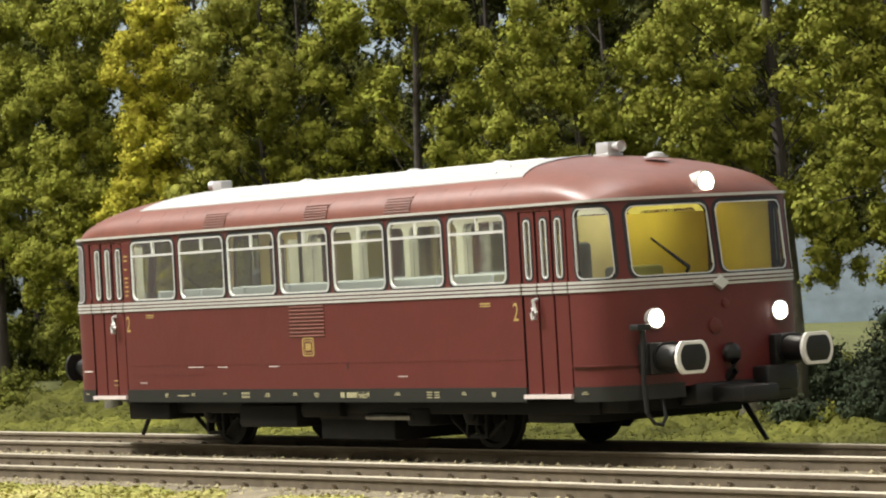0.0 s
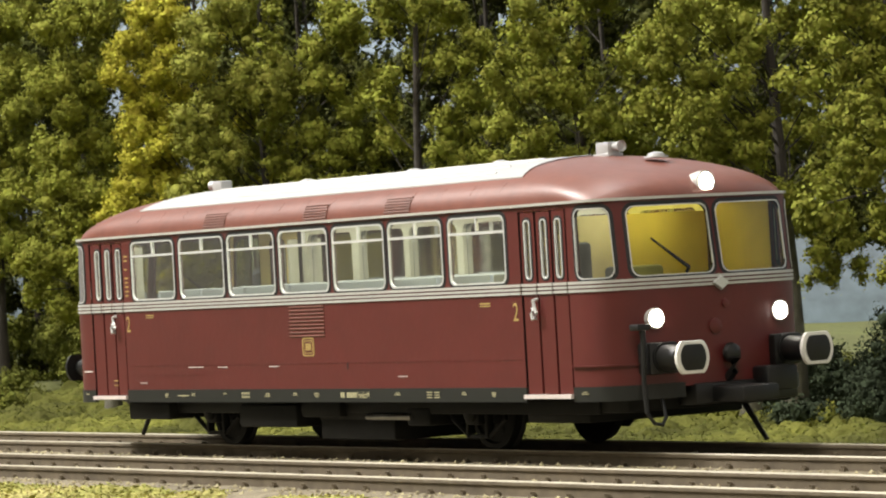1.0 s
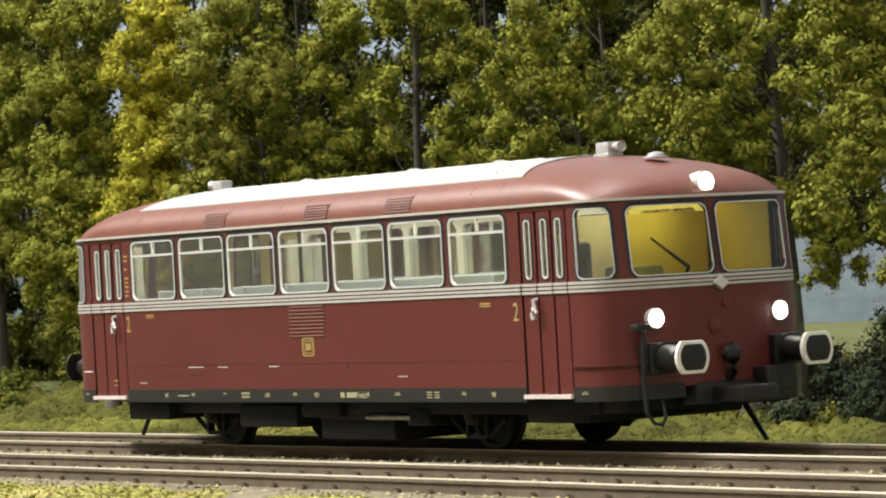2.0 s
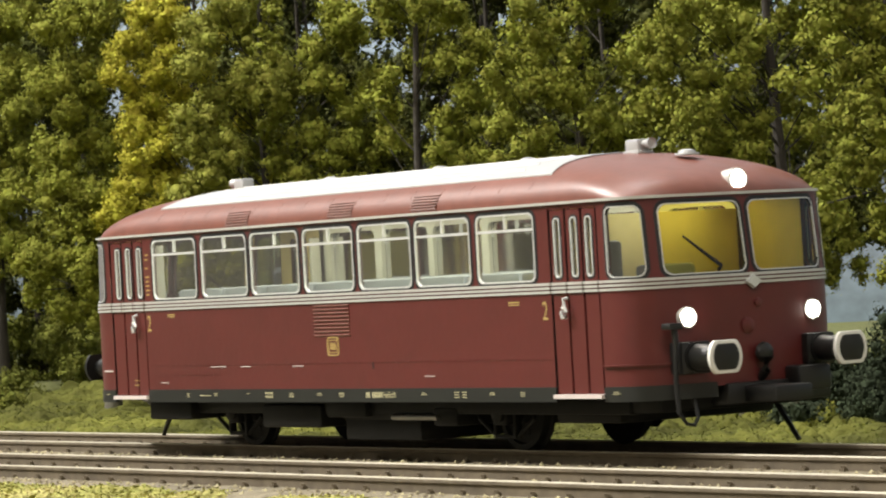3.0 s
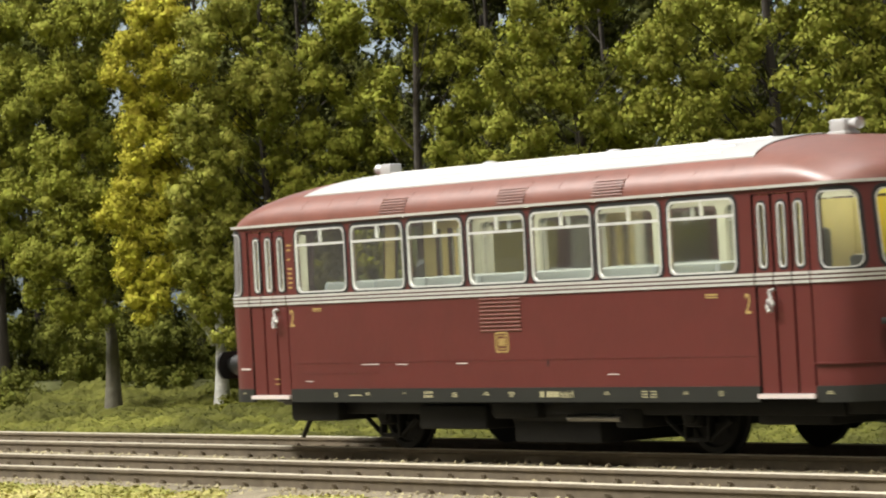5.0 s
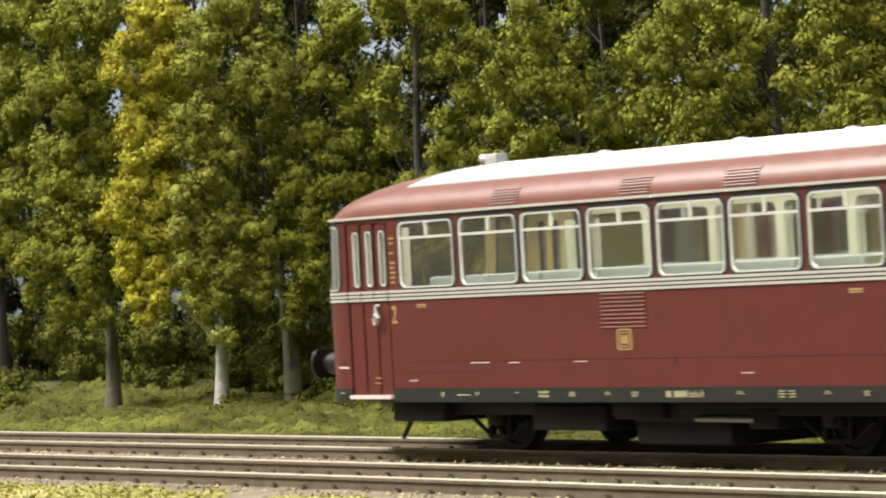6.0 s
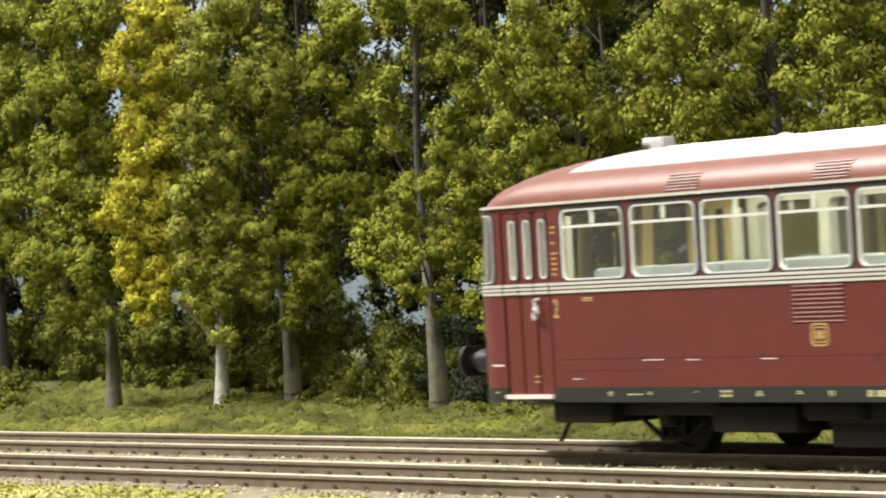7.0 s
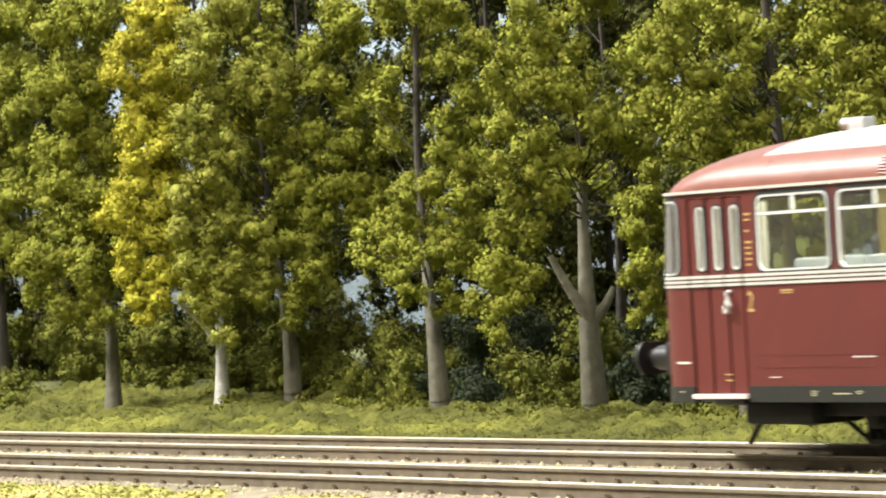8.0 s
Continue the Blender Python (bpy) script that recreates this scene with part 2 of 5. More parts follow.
def build_backdrop():
    m = bpy.data.materials.new("painted_hills_and_sky")
    m.use_nodes = True
    nt = m.node_tree
    b = nt.nodes["Principled BSDF"]
    b.inputs["Roughness"].default_value = 0.9
    co, sep = nt.nodes.new("ShaderNodeTexCoord"), nt.nodes.new("ShaderNodeSeparateXYZ")
    nt.links.new(co.outputs["Object"], sep.inputs[0])
    big, fine = nt.nodes.new("ShaderNodeTexNoise"), nt.nodes.new("ShaderNodeTexNoise")
    big.inputs["Scale"].default_value, fine.inputs["Scale"].default_value = 6.0, 220.0
    wide = nt.nodes.new("ShaderNodeVectorMath")
    wide.operation = "MULTIPLY"
    wide.inputs[1].default_value = (0.45, 1.0, 1.0)
    nt.links.new(co.outputs["Object"], wide.inputs[0])
    for n in (big, fine):
        n.inputs["Detail"].default_value = 6
        nt.links.new(wide.outputs[0], n.inputs["Vector"])
    ridge = nt.nodes.new("ShaderNodeMath")
    ridge.operation = "MULTIPLY_ADD"
    ridge.inputs[1].default_value = 0.06
    nt.links.new(big.outputs["Fac"], ridge.inputs[0])
    nt.links.new(sep.outputs["Z"], ridge.inputs[2])
    ramp = nt.nodes.new("ShaderNodeValToRGB")
    scaled = nt.nodes.new("ShaderNodeMapRange")
    scaled.inputs["From Min"].default_value, scaled.inputs["From Max"].default_value = 0.0, 0.2
    nt.links.new(ridge.outputs[0], scaled.inputs["Value"])
    nt.links.new(scaled.outputs["Result"], ramp.inputs["Fac"])
    stops = ((0.0, (0.07, 0.11, 0.12)), (0.30, (0.125, 0.152, 0.178)), (0.62, (0.17, 0.20, 0.235)), (0.68, (0.20, 0.25, 0.30)), (1.0, (0.26, 0.31, 0.36)))
    ramp.color_ramp.elements[0].position, ramp.color_ramp.elements[0].color = stops[0][0], (*stops[0][1], 1)
    ramp.color_ramp.elements[1].position, ramp.color_ramp.elements[1].color = stops[-1][0], (*stops[-1][1], 1)
    for at, col in stops[1:-1]:
        ramp.color_ramp.elements.new(at).color = (*col, 1)
    hsv, val = nt.nodes.new("ShaderNodeHueSaturation"), nt.nodes.new("ShaderNodeMapRange")
    val.inputs["From Min"].default_value, val.inputs["From Max"].default_value = 0.3, 0.7
    val.inputs["To Min"].default_value, val.inputs["To Max"].default_value = 0.8, 1.2
    nt.links.new(fine.outputs["Fac"], val.inputs["Value"])
    nt.links.new(val.outputs["Result"], hsv.inputs["Value"])
    nt.links.new(ramp.outputs["Color"], hsv.inputs["Color"])
    nt.links.new(hsv.outputs["Color"], b.inputs["Base Color"])
    # The board also emits its painted colour faintly, as added brightness.
    nt.links.new(hsv.outputs["Color"], b.inputs["Emission Color"])
    b.inputs["Emission Strength"].default_value = 0.12
    g = Geo().box(-150, 45, 38, 38.6, -1, 60)
    thing("backdrop", g, m, "painted backdrop of hazy blue hills and pale sky", "backdrop", kind="structure", smooth=False)


def build_room():
    for name, b in (("wall_north", (-200, 170, 140, 150, -90, 130)), ("wall_south", (-200, 170, -190, -180, -90, 130)), ("wall_west", (-210, -200, -190, 150, -90, 130)),
                    ("wall_east", (170, 180, -190, 150, -90, 130)), ("ceiling", (-210, 180, -190, 150, 130, 136)), ("floor", (-210, 180, -190, 150, -96, -90))):
        thing(name, Geo().box(*b), WALLPAINT, "plain off-white painted " + name.split("_")[0] + " of the room", name.split("_")[0], kind="structure", smooth=False)
    thing("layout_board", Geo().box(-150, 45, -40, 38.6, -3, -1.2), SLEEPER, "brown wooden board under the model landscape", "board", kind="structure", smooth=False)


build_ground()
build_backdrop()
build_room()


# ---- tracks ----
NEAR = -3.424
RAIL_X0, RAIL_X1 = -60.0, 34.0


def rail_profile(y):
    half = [(0.0, 0.0), (0.030, 0.0), (0.036, -0.012), (0.036, -0.045), (0.014, -0.062), (0.012, -0.165), (0.068, -0.185), (0.070, -0.20)]
    return [(y + a, z) for a, z in half] + [(y - a, z) for a, z in half[:0:-1]]


def build_track(yc, seed):
    rng = random.Random(seed)
    track = empty("railway_track", 0, 0, 0, "rust-brown model railway track on brown ballast", "railway track", "tracks")
    for side in (-0.7538, 0.7538):
        g = Geo()
        pr = rail_profile(yc + side)
        o = len(pr)
        xs = [RAIL_X0 + (RAIL_X1 - RAIL_X0) * i / 40 for i in range(41)]
        rows = [[(x, a, b) for a, b in pr] for x in xs]
        g.grid(rows, True)
        for i, f in enumerate(g.f):
            if all(g.v[j][2] > -0.013 for j in f):
                g.m[i] = 1
        part("rail", g, [RAILRUST, RAILTOP], track, "brown rail with a bright worn head", smooth=False)
    sl = Geo().box(-0.13, 0.13, -1.3, 1.3, -0.36, -0.165, 0.02)
    ch = Geo()
    for side in (-0.7538, 0.7538):
        for d in (-0.11, 0.11):
            ch.box(-0.035, 0.035, side + d * 0.8 - 0.03, side + d * 0.8 + 0.03, -0.165, -0.118)
            for e in (-0.024, 0.024):
                ch.lathe((e, side + d * 0.8, -0.118), (0, 0, 1), [(0, 0.018), (0.022, 0.018), (0.028, 0.010)], 4)
    first = link_mesh("sleeper", sl, SLEEPER)
    clip = link_mesh("rail_chair", ch, SLEEPER)
    x, made = RAIL_X0 + 1.0, 0
    while x < RAIL_X1 - 0.5:
        for src in (first, clip):
            ob = src if made == 0 else new(src.name.split(".")[0], src.data)
            ob.parent = track
            ob.matrix_basis = pose(x * K, yc * K, rng.uniform(-0.01, 0.004) * K, 0, 0, rng.uniform(-0.8, 0.8))
        made += 1
        x += 0.62 + rng.uniform(-0.02, 0.02)
    g = Geo()
    prof = [(-2.0, -0.44), (-1.7, -0.24), (-1.40, -0.150), (-0.95, -0.150), (0.0, -0.170), (0.95, -0.150), (1.40, -0.150), (1.7, -0.24), (2.0, -0.44)]
    prof = [(a, b) for i in range(len(prof) - 1) for a, b in [(prof[i][0] + (prof[i + 1][0] - prof[i][0]) * k / 4, prof[i][1] + (prof[i + 1][1] - prof[i][1]) * k / 4) for k in range(4)]] + [prof[-1]]
    xs = [RAIL_X0 + i * 0.25 for i in range(int((RAIL_X1 - RAIL_X0) / 0.25))]
    g.grid([[(x, yc + a, b + 0.022 * noise.noise(Vector((x * 2.3, a * 3, seed)))) for a, b in prof] for x in xs])
    part("ballast_bed", g, BALLAST, track, "brown gravel ballast")
    return track


build_track(0.0, 1)
build_track(NEAR, 2)


def stones():
    rng = np.random.default_rng(5)
    n = 16000
    x, y = rng.uniform(-14, 16, n), rng.uniform(-5.6, 2.0, n)
    prof = np.minimum(np.abs(y), np.abs(y - NEAR))
    z = np.where(prof < 1.35, -0.155, -0.160 - (prof - 1.35) * 0.28) + rng.uniform(-0.01, 0.02, n)
    on_rail = np.abs(prof - 0.7538) < 0.14
    x, y, z = x[~on_rail], y[~on_rail], z[~on_rail]
    extra = 170
    x = np.concatenate([x, rng.uniform(-4, 14, extra)])
    y = np.concatenate([y, np.where(np.arange(extra) % 3 == 0, rng.uniform(-2.0, -1.4, extra), rng.uniform(-5.3, -4.5, extra))])
    z = np.concatenate([z, np.where(np.arange(extra) % 3 == 0, -0.28, -0.20)])
    n = len(x)
    base = np.array([[1, 0, 0], [-1, 0, 0], [0, 1, 0], [0, -1, 0], [0, 0, 1], [0, 0, -1.0]])
    tri = np.array([[0, 2, 4], [2, 1, 4], [1, 3, 4], [3, 0, 4], [2, 0, 5], [1, 2, 5], [3, 1, 5], [0, 3, 5]])
    size = np.minimum(0.024 * rng.lognormal(0, 0.45, n), 0.042)
    size[-extra:] = rng.uniform(0.02, 0.036, extra)
    pts = base[None] * rng.uniform(0.6, 1.3, (n, 6, 1)) * size[:, None, None]
    ang = rng.uniform(0, 6.28, n)
    ca, sa = np.cos(ang), np.sin(ang)
    px = pts[:, :, 0] * ca[:, None] - pts[:, :, 1] * sa[:, None] + x[:, None]
    py = pts[:, :, 0] * sa[:, None] + pts[:, :, 1] * ca[:, None] + y[:, None]
    pz = pts[:, :, 2] * 0.8 + z[:, None]
    v = np.stack([px, py, pz], 2).reshape(-1, 3)
    f = (tri[None] + 6 * np.arange(n)[:, None, None]).reshape(-1, 3)
    me = bpy.data.meshes.new("ballast_stones")
    me.from_pydata((v * K).tolist(), [], f.tolist())
    me.materials.append(STONE)
    tagged(new("ballast_stones", me), "loose brown and pale ballast stones between the rails", "gravel", kind="stuff")


stones()


# ---- trees, bushes, turf ----
def lumps_of(boughs, rng, count):
    """Smaller rounded lumps over every bough: their centres and radii."""
    cen, rad = [], []
    for x, y, z, r in boughs:
        n = max(4, int(count * (r / 0.45) ** 1.2))
        d = rng.normal(size=(n, 3))
        d /= np.linalg.norm(d, axis=1)[:, None]
        d[:, 2] = d[:, 2] * 0.85 + 0.05
        cen.append(np.array([x, y, z]) + d * r * rng.uniform(0.45, 0.80, (n, 1)))
        rad.append(r * rng.uniform(0.24, 0.52, n))
    return np.concatenate(cen), np.concatenate(rad)


def lump_flakes(cen, rad, per, rng, thick=32):
    """Leaf flakes in little tufts over the lumps, with the way each one faces."""
    out = []
    for c, r in zip(cen, rad):
        tufts = max(5, int(thick * (r / 0.17) ** 1.6))
        d = rng.normal(size=(tufts, 3))
        d /= np.linalg.norm(d, axis=1)[:, None]
        t = c + d * r * rng.uniform(0.72, 1.42, (tufts, 1))
        k = max(4, int(per))
        p = t[:, None, :] + rng.normal(size=(tufts, k, 3)) * 0.036 * rng.uniform(0.6, 1.5, (tufts, 1, 1))
        turned = (p - c) / r + 0.35 * (p - t[:, None, :]) / 0.03
        turned /= np.linalg.norm(turned, axis=2)[:, :, None] + 1e-9
        out.append(np.concatenate([p, turned], 2).reshape(-1, 6))
    out = np.concatenate(out)
    return out[:, :3], out[:, 3:]


def crown(name, boughs, rng, leaf, seed, parent, count=9, per=10, size=0.031, thick=32, sides=9):
    cen, rad = lumps_of(boughs, rng, count)
    p, face = lump_flakes(cen, rad, per, rng, thick)
    ob = flakes(name, p, size, leaf, seed, face=face * 1.25, core=(cen, np.stack([rad, rad, rad * 0.94], 1) * (0.70 if sides > 8 else 0.56), sides))
    ob.parent = parent
    return tagged(ob, "leaf clumps of fine flock")


def ring_boughs(rng, radius, low, high, shift, step=0.66, gap=0.25, back=False):
    """Boughs in uneven rings round the trunk; with back, on the far half alone."""
    out, z = [], low
    while z < high:
        h = (z - low) / max(0.1, high - low)
        ring = radius * (0.62 + 0.5 * math.sin(math.pi * min(1, 0.25 + h * 0.75))) * (1 - 0.5 * h * h)
        count = 3 + int(1.15 * ring)
        a0 = rng.uniform(0, 6.28)
        for i in range(count):
            a = a0 + 6.283 * i / count + rng.uniform(-0.3, 0.3)
            if rng.random() < gap or (back and math.cos(a + 0.6) > 0.45):
                continue
            r = rng.uniform(0.34, 0.60)
            rr = max(0.1, ring - r * 0.5) * rng.uniform(0.75, 1.15)
            out.append((shift[0] + math.cos(a) * rr, shift[1] + math.sin(a) * rr, z + rng.uniform(-0.3, 0.3), r))
        z += step * rng.uniform(0.8, 1.2)
    return out


def tree(x, y, height, leaf, bark, label, seed, girth, boughs, shift=(0.0, 0.0), swell=0.12, plug=False, arms=(), deep=2.9, fill=True, paler=(), far=False):
    """A tapered trunk with limbs to every bough and a crown of flock lumps on the boughs."""
    rng = np.random.default_rng(seed)
    z0 = ground_height(x, y) - 0.05
    t = empty("tree", x, y, z0, label, "tree", "row of trees behind the track")
    inner = []
    if not far:
        inner = ring_boughs(rng, 1.3, 7.4, height, shift, 0.8, 0.3) + ring_boughs(rng, 1.3, deep, 7.4, shift, 0.62, 0.08, True)
    if fill and not far:
        inner += [(shift[0] * 0.6 + 0.30 + rng.uniform(-0.3, 0.2), shift[1] * 0.6 - 0.2 + rng.uniform(-0.3, 0.3), deep + 0.2 + 0.5 * i, rng.uniform(0.32, 0.46)) for i in range(int((7.2 - deep) / 0.5))]
    boughs, inner, paler = ([(a, b, c - z0, r) for a, b, c, r in group] for group in (boughs, inner, paler))

    def axis(z):
        h = z / (height - 0.4 - z0)
        lean = min(1.0, max(0.0, (z - 1.6) / 3.0))
        return Vector((shift[0] * lean + 0.05 * math.sin(h * 7 + seed), shift[1] * lean + 0.05 * math.cos(h * 5 + seed), z))

    n, start = 28, 0.41 if plug else 0.0
    zs = [start + (height - 0.4 - z0 - start) * (i / n) ** 1.25 for i in range(n + 1)]
    rad = [girth * (1 + swell * math.exp(-z / 0.5)) * max(0.16, 1 - 0.5 * min(1, z / 3.0) - 0.4 * z / zs[-1]) + 0.015 for z in zs]
    top = next(i for i, z in enumerate(zs) if z > deep + 0.5)
    part("trunk", Geo().tube([axis(z) for z in zs[:top + 1]], rad[:top + 1], 18), bark, t)
    # Above the bare trunk, crown shade is put into the bark colour.
    part("stem", Geo().tube([axis(z) for z in zs[top:]], rad[top:], 10), BARKSHADE, t, "upper stem with crown shade in its colour")
    if plug:
        r, foot = rad[0] * 1.04, axis(0)
        part("trunk_foot", Geo().lathe((foot.x, foot.y, 0), (0, 0, 1), [(0, r * 1.05), (0.372, r), (0.378, r * 0.86), (0.44, r * 0.84)], 18), bark, t, "moulded foot with a dark joint")
    for pts, r in arms:
        k = len(pts) - 1
        part("limb", Geo().tube([(a, b, c - z0) for a, b, c in pts], [r * (1 - 0.55 * i / k) for i in range(k + 1)], 10), bark, t, "bare forked limb")
    for a, b, c, r in boughs + inner + paler:
        if c < deep + 0.3:
            continue
        e = Vector((a, b, c))
        o = axis(min(zs[-1], max(deep + rng.uniform(0, 0.9), c - 0.45 - 0.45 * math.hypot(a - shift[0], b - shift[1]))))
        r0 = max(0.014, girth * 0.13 * (1 - 0.6 * c / zs[-1]))
        mid = o.lerp(e, 0.5) + Vector((rng.uniform(-0.06, 0.06), rng.uniform(-0.06, 0.06), -0.06))
        # Limbs carry the same shade in their colour.
        part("limb", Geo().tube([o, mid, e], [r0, r0 * 0.6, 0.012], 5), BARKSHADE, t)
    if far:
        crown("crown", boughs, rng, leaf, seed, t, 6, 4, 0.055, 20, 7)
    else:
        crown("crown", boughs, rng, leaf, seed, t, 9, 14, 0.0275, 32, 9)
        crown("inner_crown", inner, rng, leaf, seed + 1, t, 5, 6, 0.042, 22, 8)
    if paler:
        crown("crown", paler, rng, LEAFPALE, seed + 2, t, 9, 14, 0.0275, 32, 9)
    return t


# ---- railcar ----
HALF_W, NOSE_X, NOSE_L = 1.42, 5.55, 0.82


def outline_table():
    pts = [(0.0, -HALF_W), (NOSE_X, -HALF_W)]
    for i in range(1, 121):
        a = math.pi / 2 * i / 120
        pts.append((NOSE_X + NOSE_L * math.sin(a) ** (2 / 3), -HALF_W * math.cos(a) ** (2 / 3)))
    dist = [0.0]
    for p, q in zip(pts, pts[1:]):
        dist.append(dist[-1] + math.dist(p, q))
    return pts, dist


OUT_PTS, OUT_DIST = outline_table()
U_END = OUT_DIST[-1]
OUT_U = np.array(OUT_DIST)
OUT_X, OUT_Y = np.array([p[0] for p in OUT_PTS]), np.array([p[1] for p in OUT_PTS])


def u_of_y(y):
    """Way along the outline to the place on the nose with that y."""
    return float(np.interp(y, OUT_Y[2:], OUT_U[2:]))


def skin(u, z, out=0.0, side=-1):
    """A point of the body's skin: u along the outline from the middle of the side, z up, out from the surface."""
    s, a = (1 if u >= 0 else -1), min(abs(u), U_END)
    x, y = float(np.interp(a, OUT_U, OUT_X)), float(np.interp(a, OUT_U, OUT_Y))
    e = 0.02
    x1, y1 = float(np.interp(min(a + e, U_END), OUT_U, OUT_X)), float(np.interp(min(a + e, U_END), OUT_U, OUT_Y))
    x0, y0 = float(np.interp(max(a - e, 0), OUT_U, OUT_X)), float(np.interp(max(a - e, 0), OUT_U, OUT_Y))
    tx, ty = x1 - x0, y1 - y0
    ln = math.hypot(tx, ty)
    nx, ny = ty / ln, -tx / ln
    x, y = x + nx * out, y + ny * out
    if x > NOSE_X:
        x -= (x - NOSE_X) / NOSE_L * 0.13 * max(0.0, z - 1.9)
    return (s * x, y * -side, z)


def rounded(u0, u1, z0, z1, r, n=5):
    """Rounded rectangle in skin coordinates with 4 * (n + 1) + straight points."""
    pts = []
    for cu, cz, a0 in ((u1 - r, z1 - r, 0), (u0 + r, z1 - r, 90), (u0 + r, z0 + r, 180), (u1 - r, z0 + r, 270)):
        for i in range(n + 1):
            a = radians(a0 + 90 * i / n)
            pts.append((cu + r * math.cos(a), cz + r * math.sin(a)))
    out = []
    for p, q in zip(pts, pts[1:] + pts[:1]):
        d = math.dist(p, q)
        k = max(1, int(d / 0.12))
        out += [(p[0] + (q[0] - p[0]) * i / k, p[1] + (q[1] - p[1]) * i / k) for i in range(k)]
    return out


def to_edge(pt, u0, u1, z0, z1, hole):
    """The place on the cell's border that faces a point of the hole's border."""
    h0, h1, k0, k1 = hole
    fu, fz = (pt[0] - h0) / (h1 - h0), (pt[1] - k0) / (k1 - k0)
    du, dz = abs(fu - 0.5), abs(fz - 0.5)
    if du >= dz:
        return (u1 if fu > 0.5 else u0, z0 + (z1 - z0) * (0.5 + (fz - 0.5) * 0.5 / max(du, 1e-6)))
    return (u0 + (u1 - u0) * (0.5 + (fu - 0.5) * 0.5 / dz), z1 if fz > 0.5 else z0)


def pierced(g, u0, u1, z0, z1, hole, r, side, out=0.0, depth=0.05):
    """A wall cell with a rounded opening and its reveal."""
    loop = rounded(*hole, r)
    edge = [to_edge(p, u0, u1, z0, z1, hole) for p in loop]
    mid = [((a[0] + b[0]) / 2, (a[1] + b[1]) / 2) for a, b in zip(loop, edge)]
    rows = [[skin(a, b, out, side) for a, b in ring] for ring in (edge, mid, loop)]
    rows.append([skin(a, b, out - depth, side) for a, b in loop])
    g.grid(rows, True)


def sheet(g, u0, u1, z0, z1, side, out=0.0, du=0.12, dz=0.5, slot=0):
    nu, nz = max(1, int(round((u1 - u0) / du))), max(1, int(round((z1 - z0) / dz)))
    g.grid([[skin(u0 + (u1 - u0) * i / nu, z0 + (z1 - z0) * j / nz, out, side) for i in range(nu + 1)] for j in range(nz + 1)], slot=slot)
    return g


def strip(g, u0, u1, z0, z1, side, out, du=0.12, base=-0.03):
    """A raised band with a flat face and top and bottom edges."""
    n = max(1, int(round((u1 - u0) / du)))
    us = [u0 + (u1 - u0) * i / n for i in range(n + 1)]
    g.grid([[skin(u, z, o, side) for u in us] for z, o in ((z0, base), (z0, out), (z1, out), (z1, base))])
    for u in (us[0], us[-1]):
        g.poly([skin(u, z0, base, side), skin(u, z0, out, side), skin(u, z1, out, side), skin(u, z1, base, side)])
    return g


def ring(g, hole, r, side, width, out, depth, grow=0.0):
    """A frame round an opening: width inwards, out from the skin, depth inwards."""
    u0, u1, z0, z1 = hole
    a = rounded(u0 - grow, u1 + grow, z0 - grow, z1 + grow, r + grow)
    w = width
    cu, cz = (u0 + u1) / 2, (z0 + z1) / 2
    hu, hz = (u1 - u0) / 2 + grow, (z1 - z0) / 2 + grow
    b = [(cu + (p[0] - cu) * (hu - w) / hu, cz + (p[1] - cz) * (hz - w) / hz) for p in a]
    rows = [[skin(*p, -depth, side) for p in a], [skin(*p, out, side) for p in a], [skin(*p, out, side) for p in b], [skin(*p, -depth, side) for p in b]]
    g.grid(rows, True)
    return g


def roof_ring(h, n=40):
    """Plan outline of the roof at height share h, from the near middle round the front half."""
    w = HALF_W * max(0.0, 1 - h ** 2.2) ** (1 / 2.2)
    lx = 3.8 + (NOSE_X + NOSE_L - 0.115 - 3.8) * max(0.0, 1 - h ** 2.0) ** 0.5
    c = NOSE_L + h * 1.2
    x0 = lx - c
    pts = [(x0 * i / 16, -w) for i in range(16)]
    for i in range(n + 1):
        a = math.pi * i / n
        ca, sa = math.cos(a), math.sin(a)
        pts.append((x0 + c * abs(sa) ** (2 / 3), -w * (abs(ca) ** (2 / 3)) * (1 if ca > 0 else -1)))
    pts += [(x0 * (15 - i) / 16, w) for i in range(16)]
    return pts


ROOF_Z, ROOF_H = 2.80, 0.56


def roof_point(x, h, out=0.0):
    """A point on the near slope of the roof in its straight length."""
    w = HALF_W * max(0.0, 1 - h ** 2.2) ** (1 / 2.2)
    w2 = HALF_W * max(0.0, 1 - (h + 0.01) ** 2.2) ** (1 / 2.2)
    n = Vector((0, -(0.01 * ROOF_H), (w2 - w) * -1))
    n = Vector((0, -abs(n.y), abs(n.z))).normalized()
    return (x, -w + n.y * out, ROOF_Z + ROOF_H * h + n.z * out)


def roof_width(x, h):
    """Half width of the roof at x and height share h."""
    pts = roof_ring(h, 80)
    pts = pts[:len(pts) // 2 + 1]
    return float(np.interp(x, [p[0] for p in pts], [-p[1] for p in pts]))


WINDOWS = [(-4.32, -3.19), (-3.05, -1.92), (-1.82, -0.68), (-0.565, 0.565), (0.68, 1.82), (1.92, 3.05), (3.19, 4.32)]
WIN_EDGES = [-4.47, -3.12, -1.87, -0.6225, 0.6225, 1.87, 3.12, 4.47]
WIN_Z = (1.945, 2.725)
DOOR = (4.60, 5.48)
SLOTS = [(4.685, 4.805), (5.00, 5.12), (5.275, 5.395)]
DOOR_EDGES = [4.60, 4.90, 5.20, 5.48]
REAR_SLOTS = [(4.64, 4.76), (4.93, 5.05), (5.215, 5.335)]
REAR_EDGES = [4.60, 4.87, 5.17, 5.48]


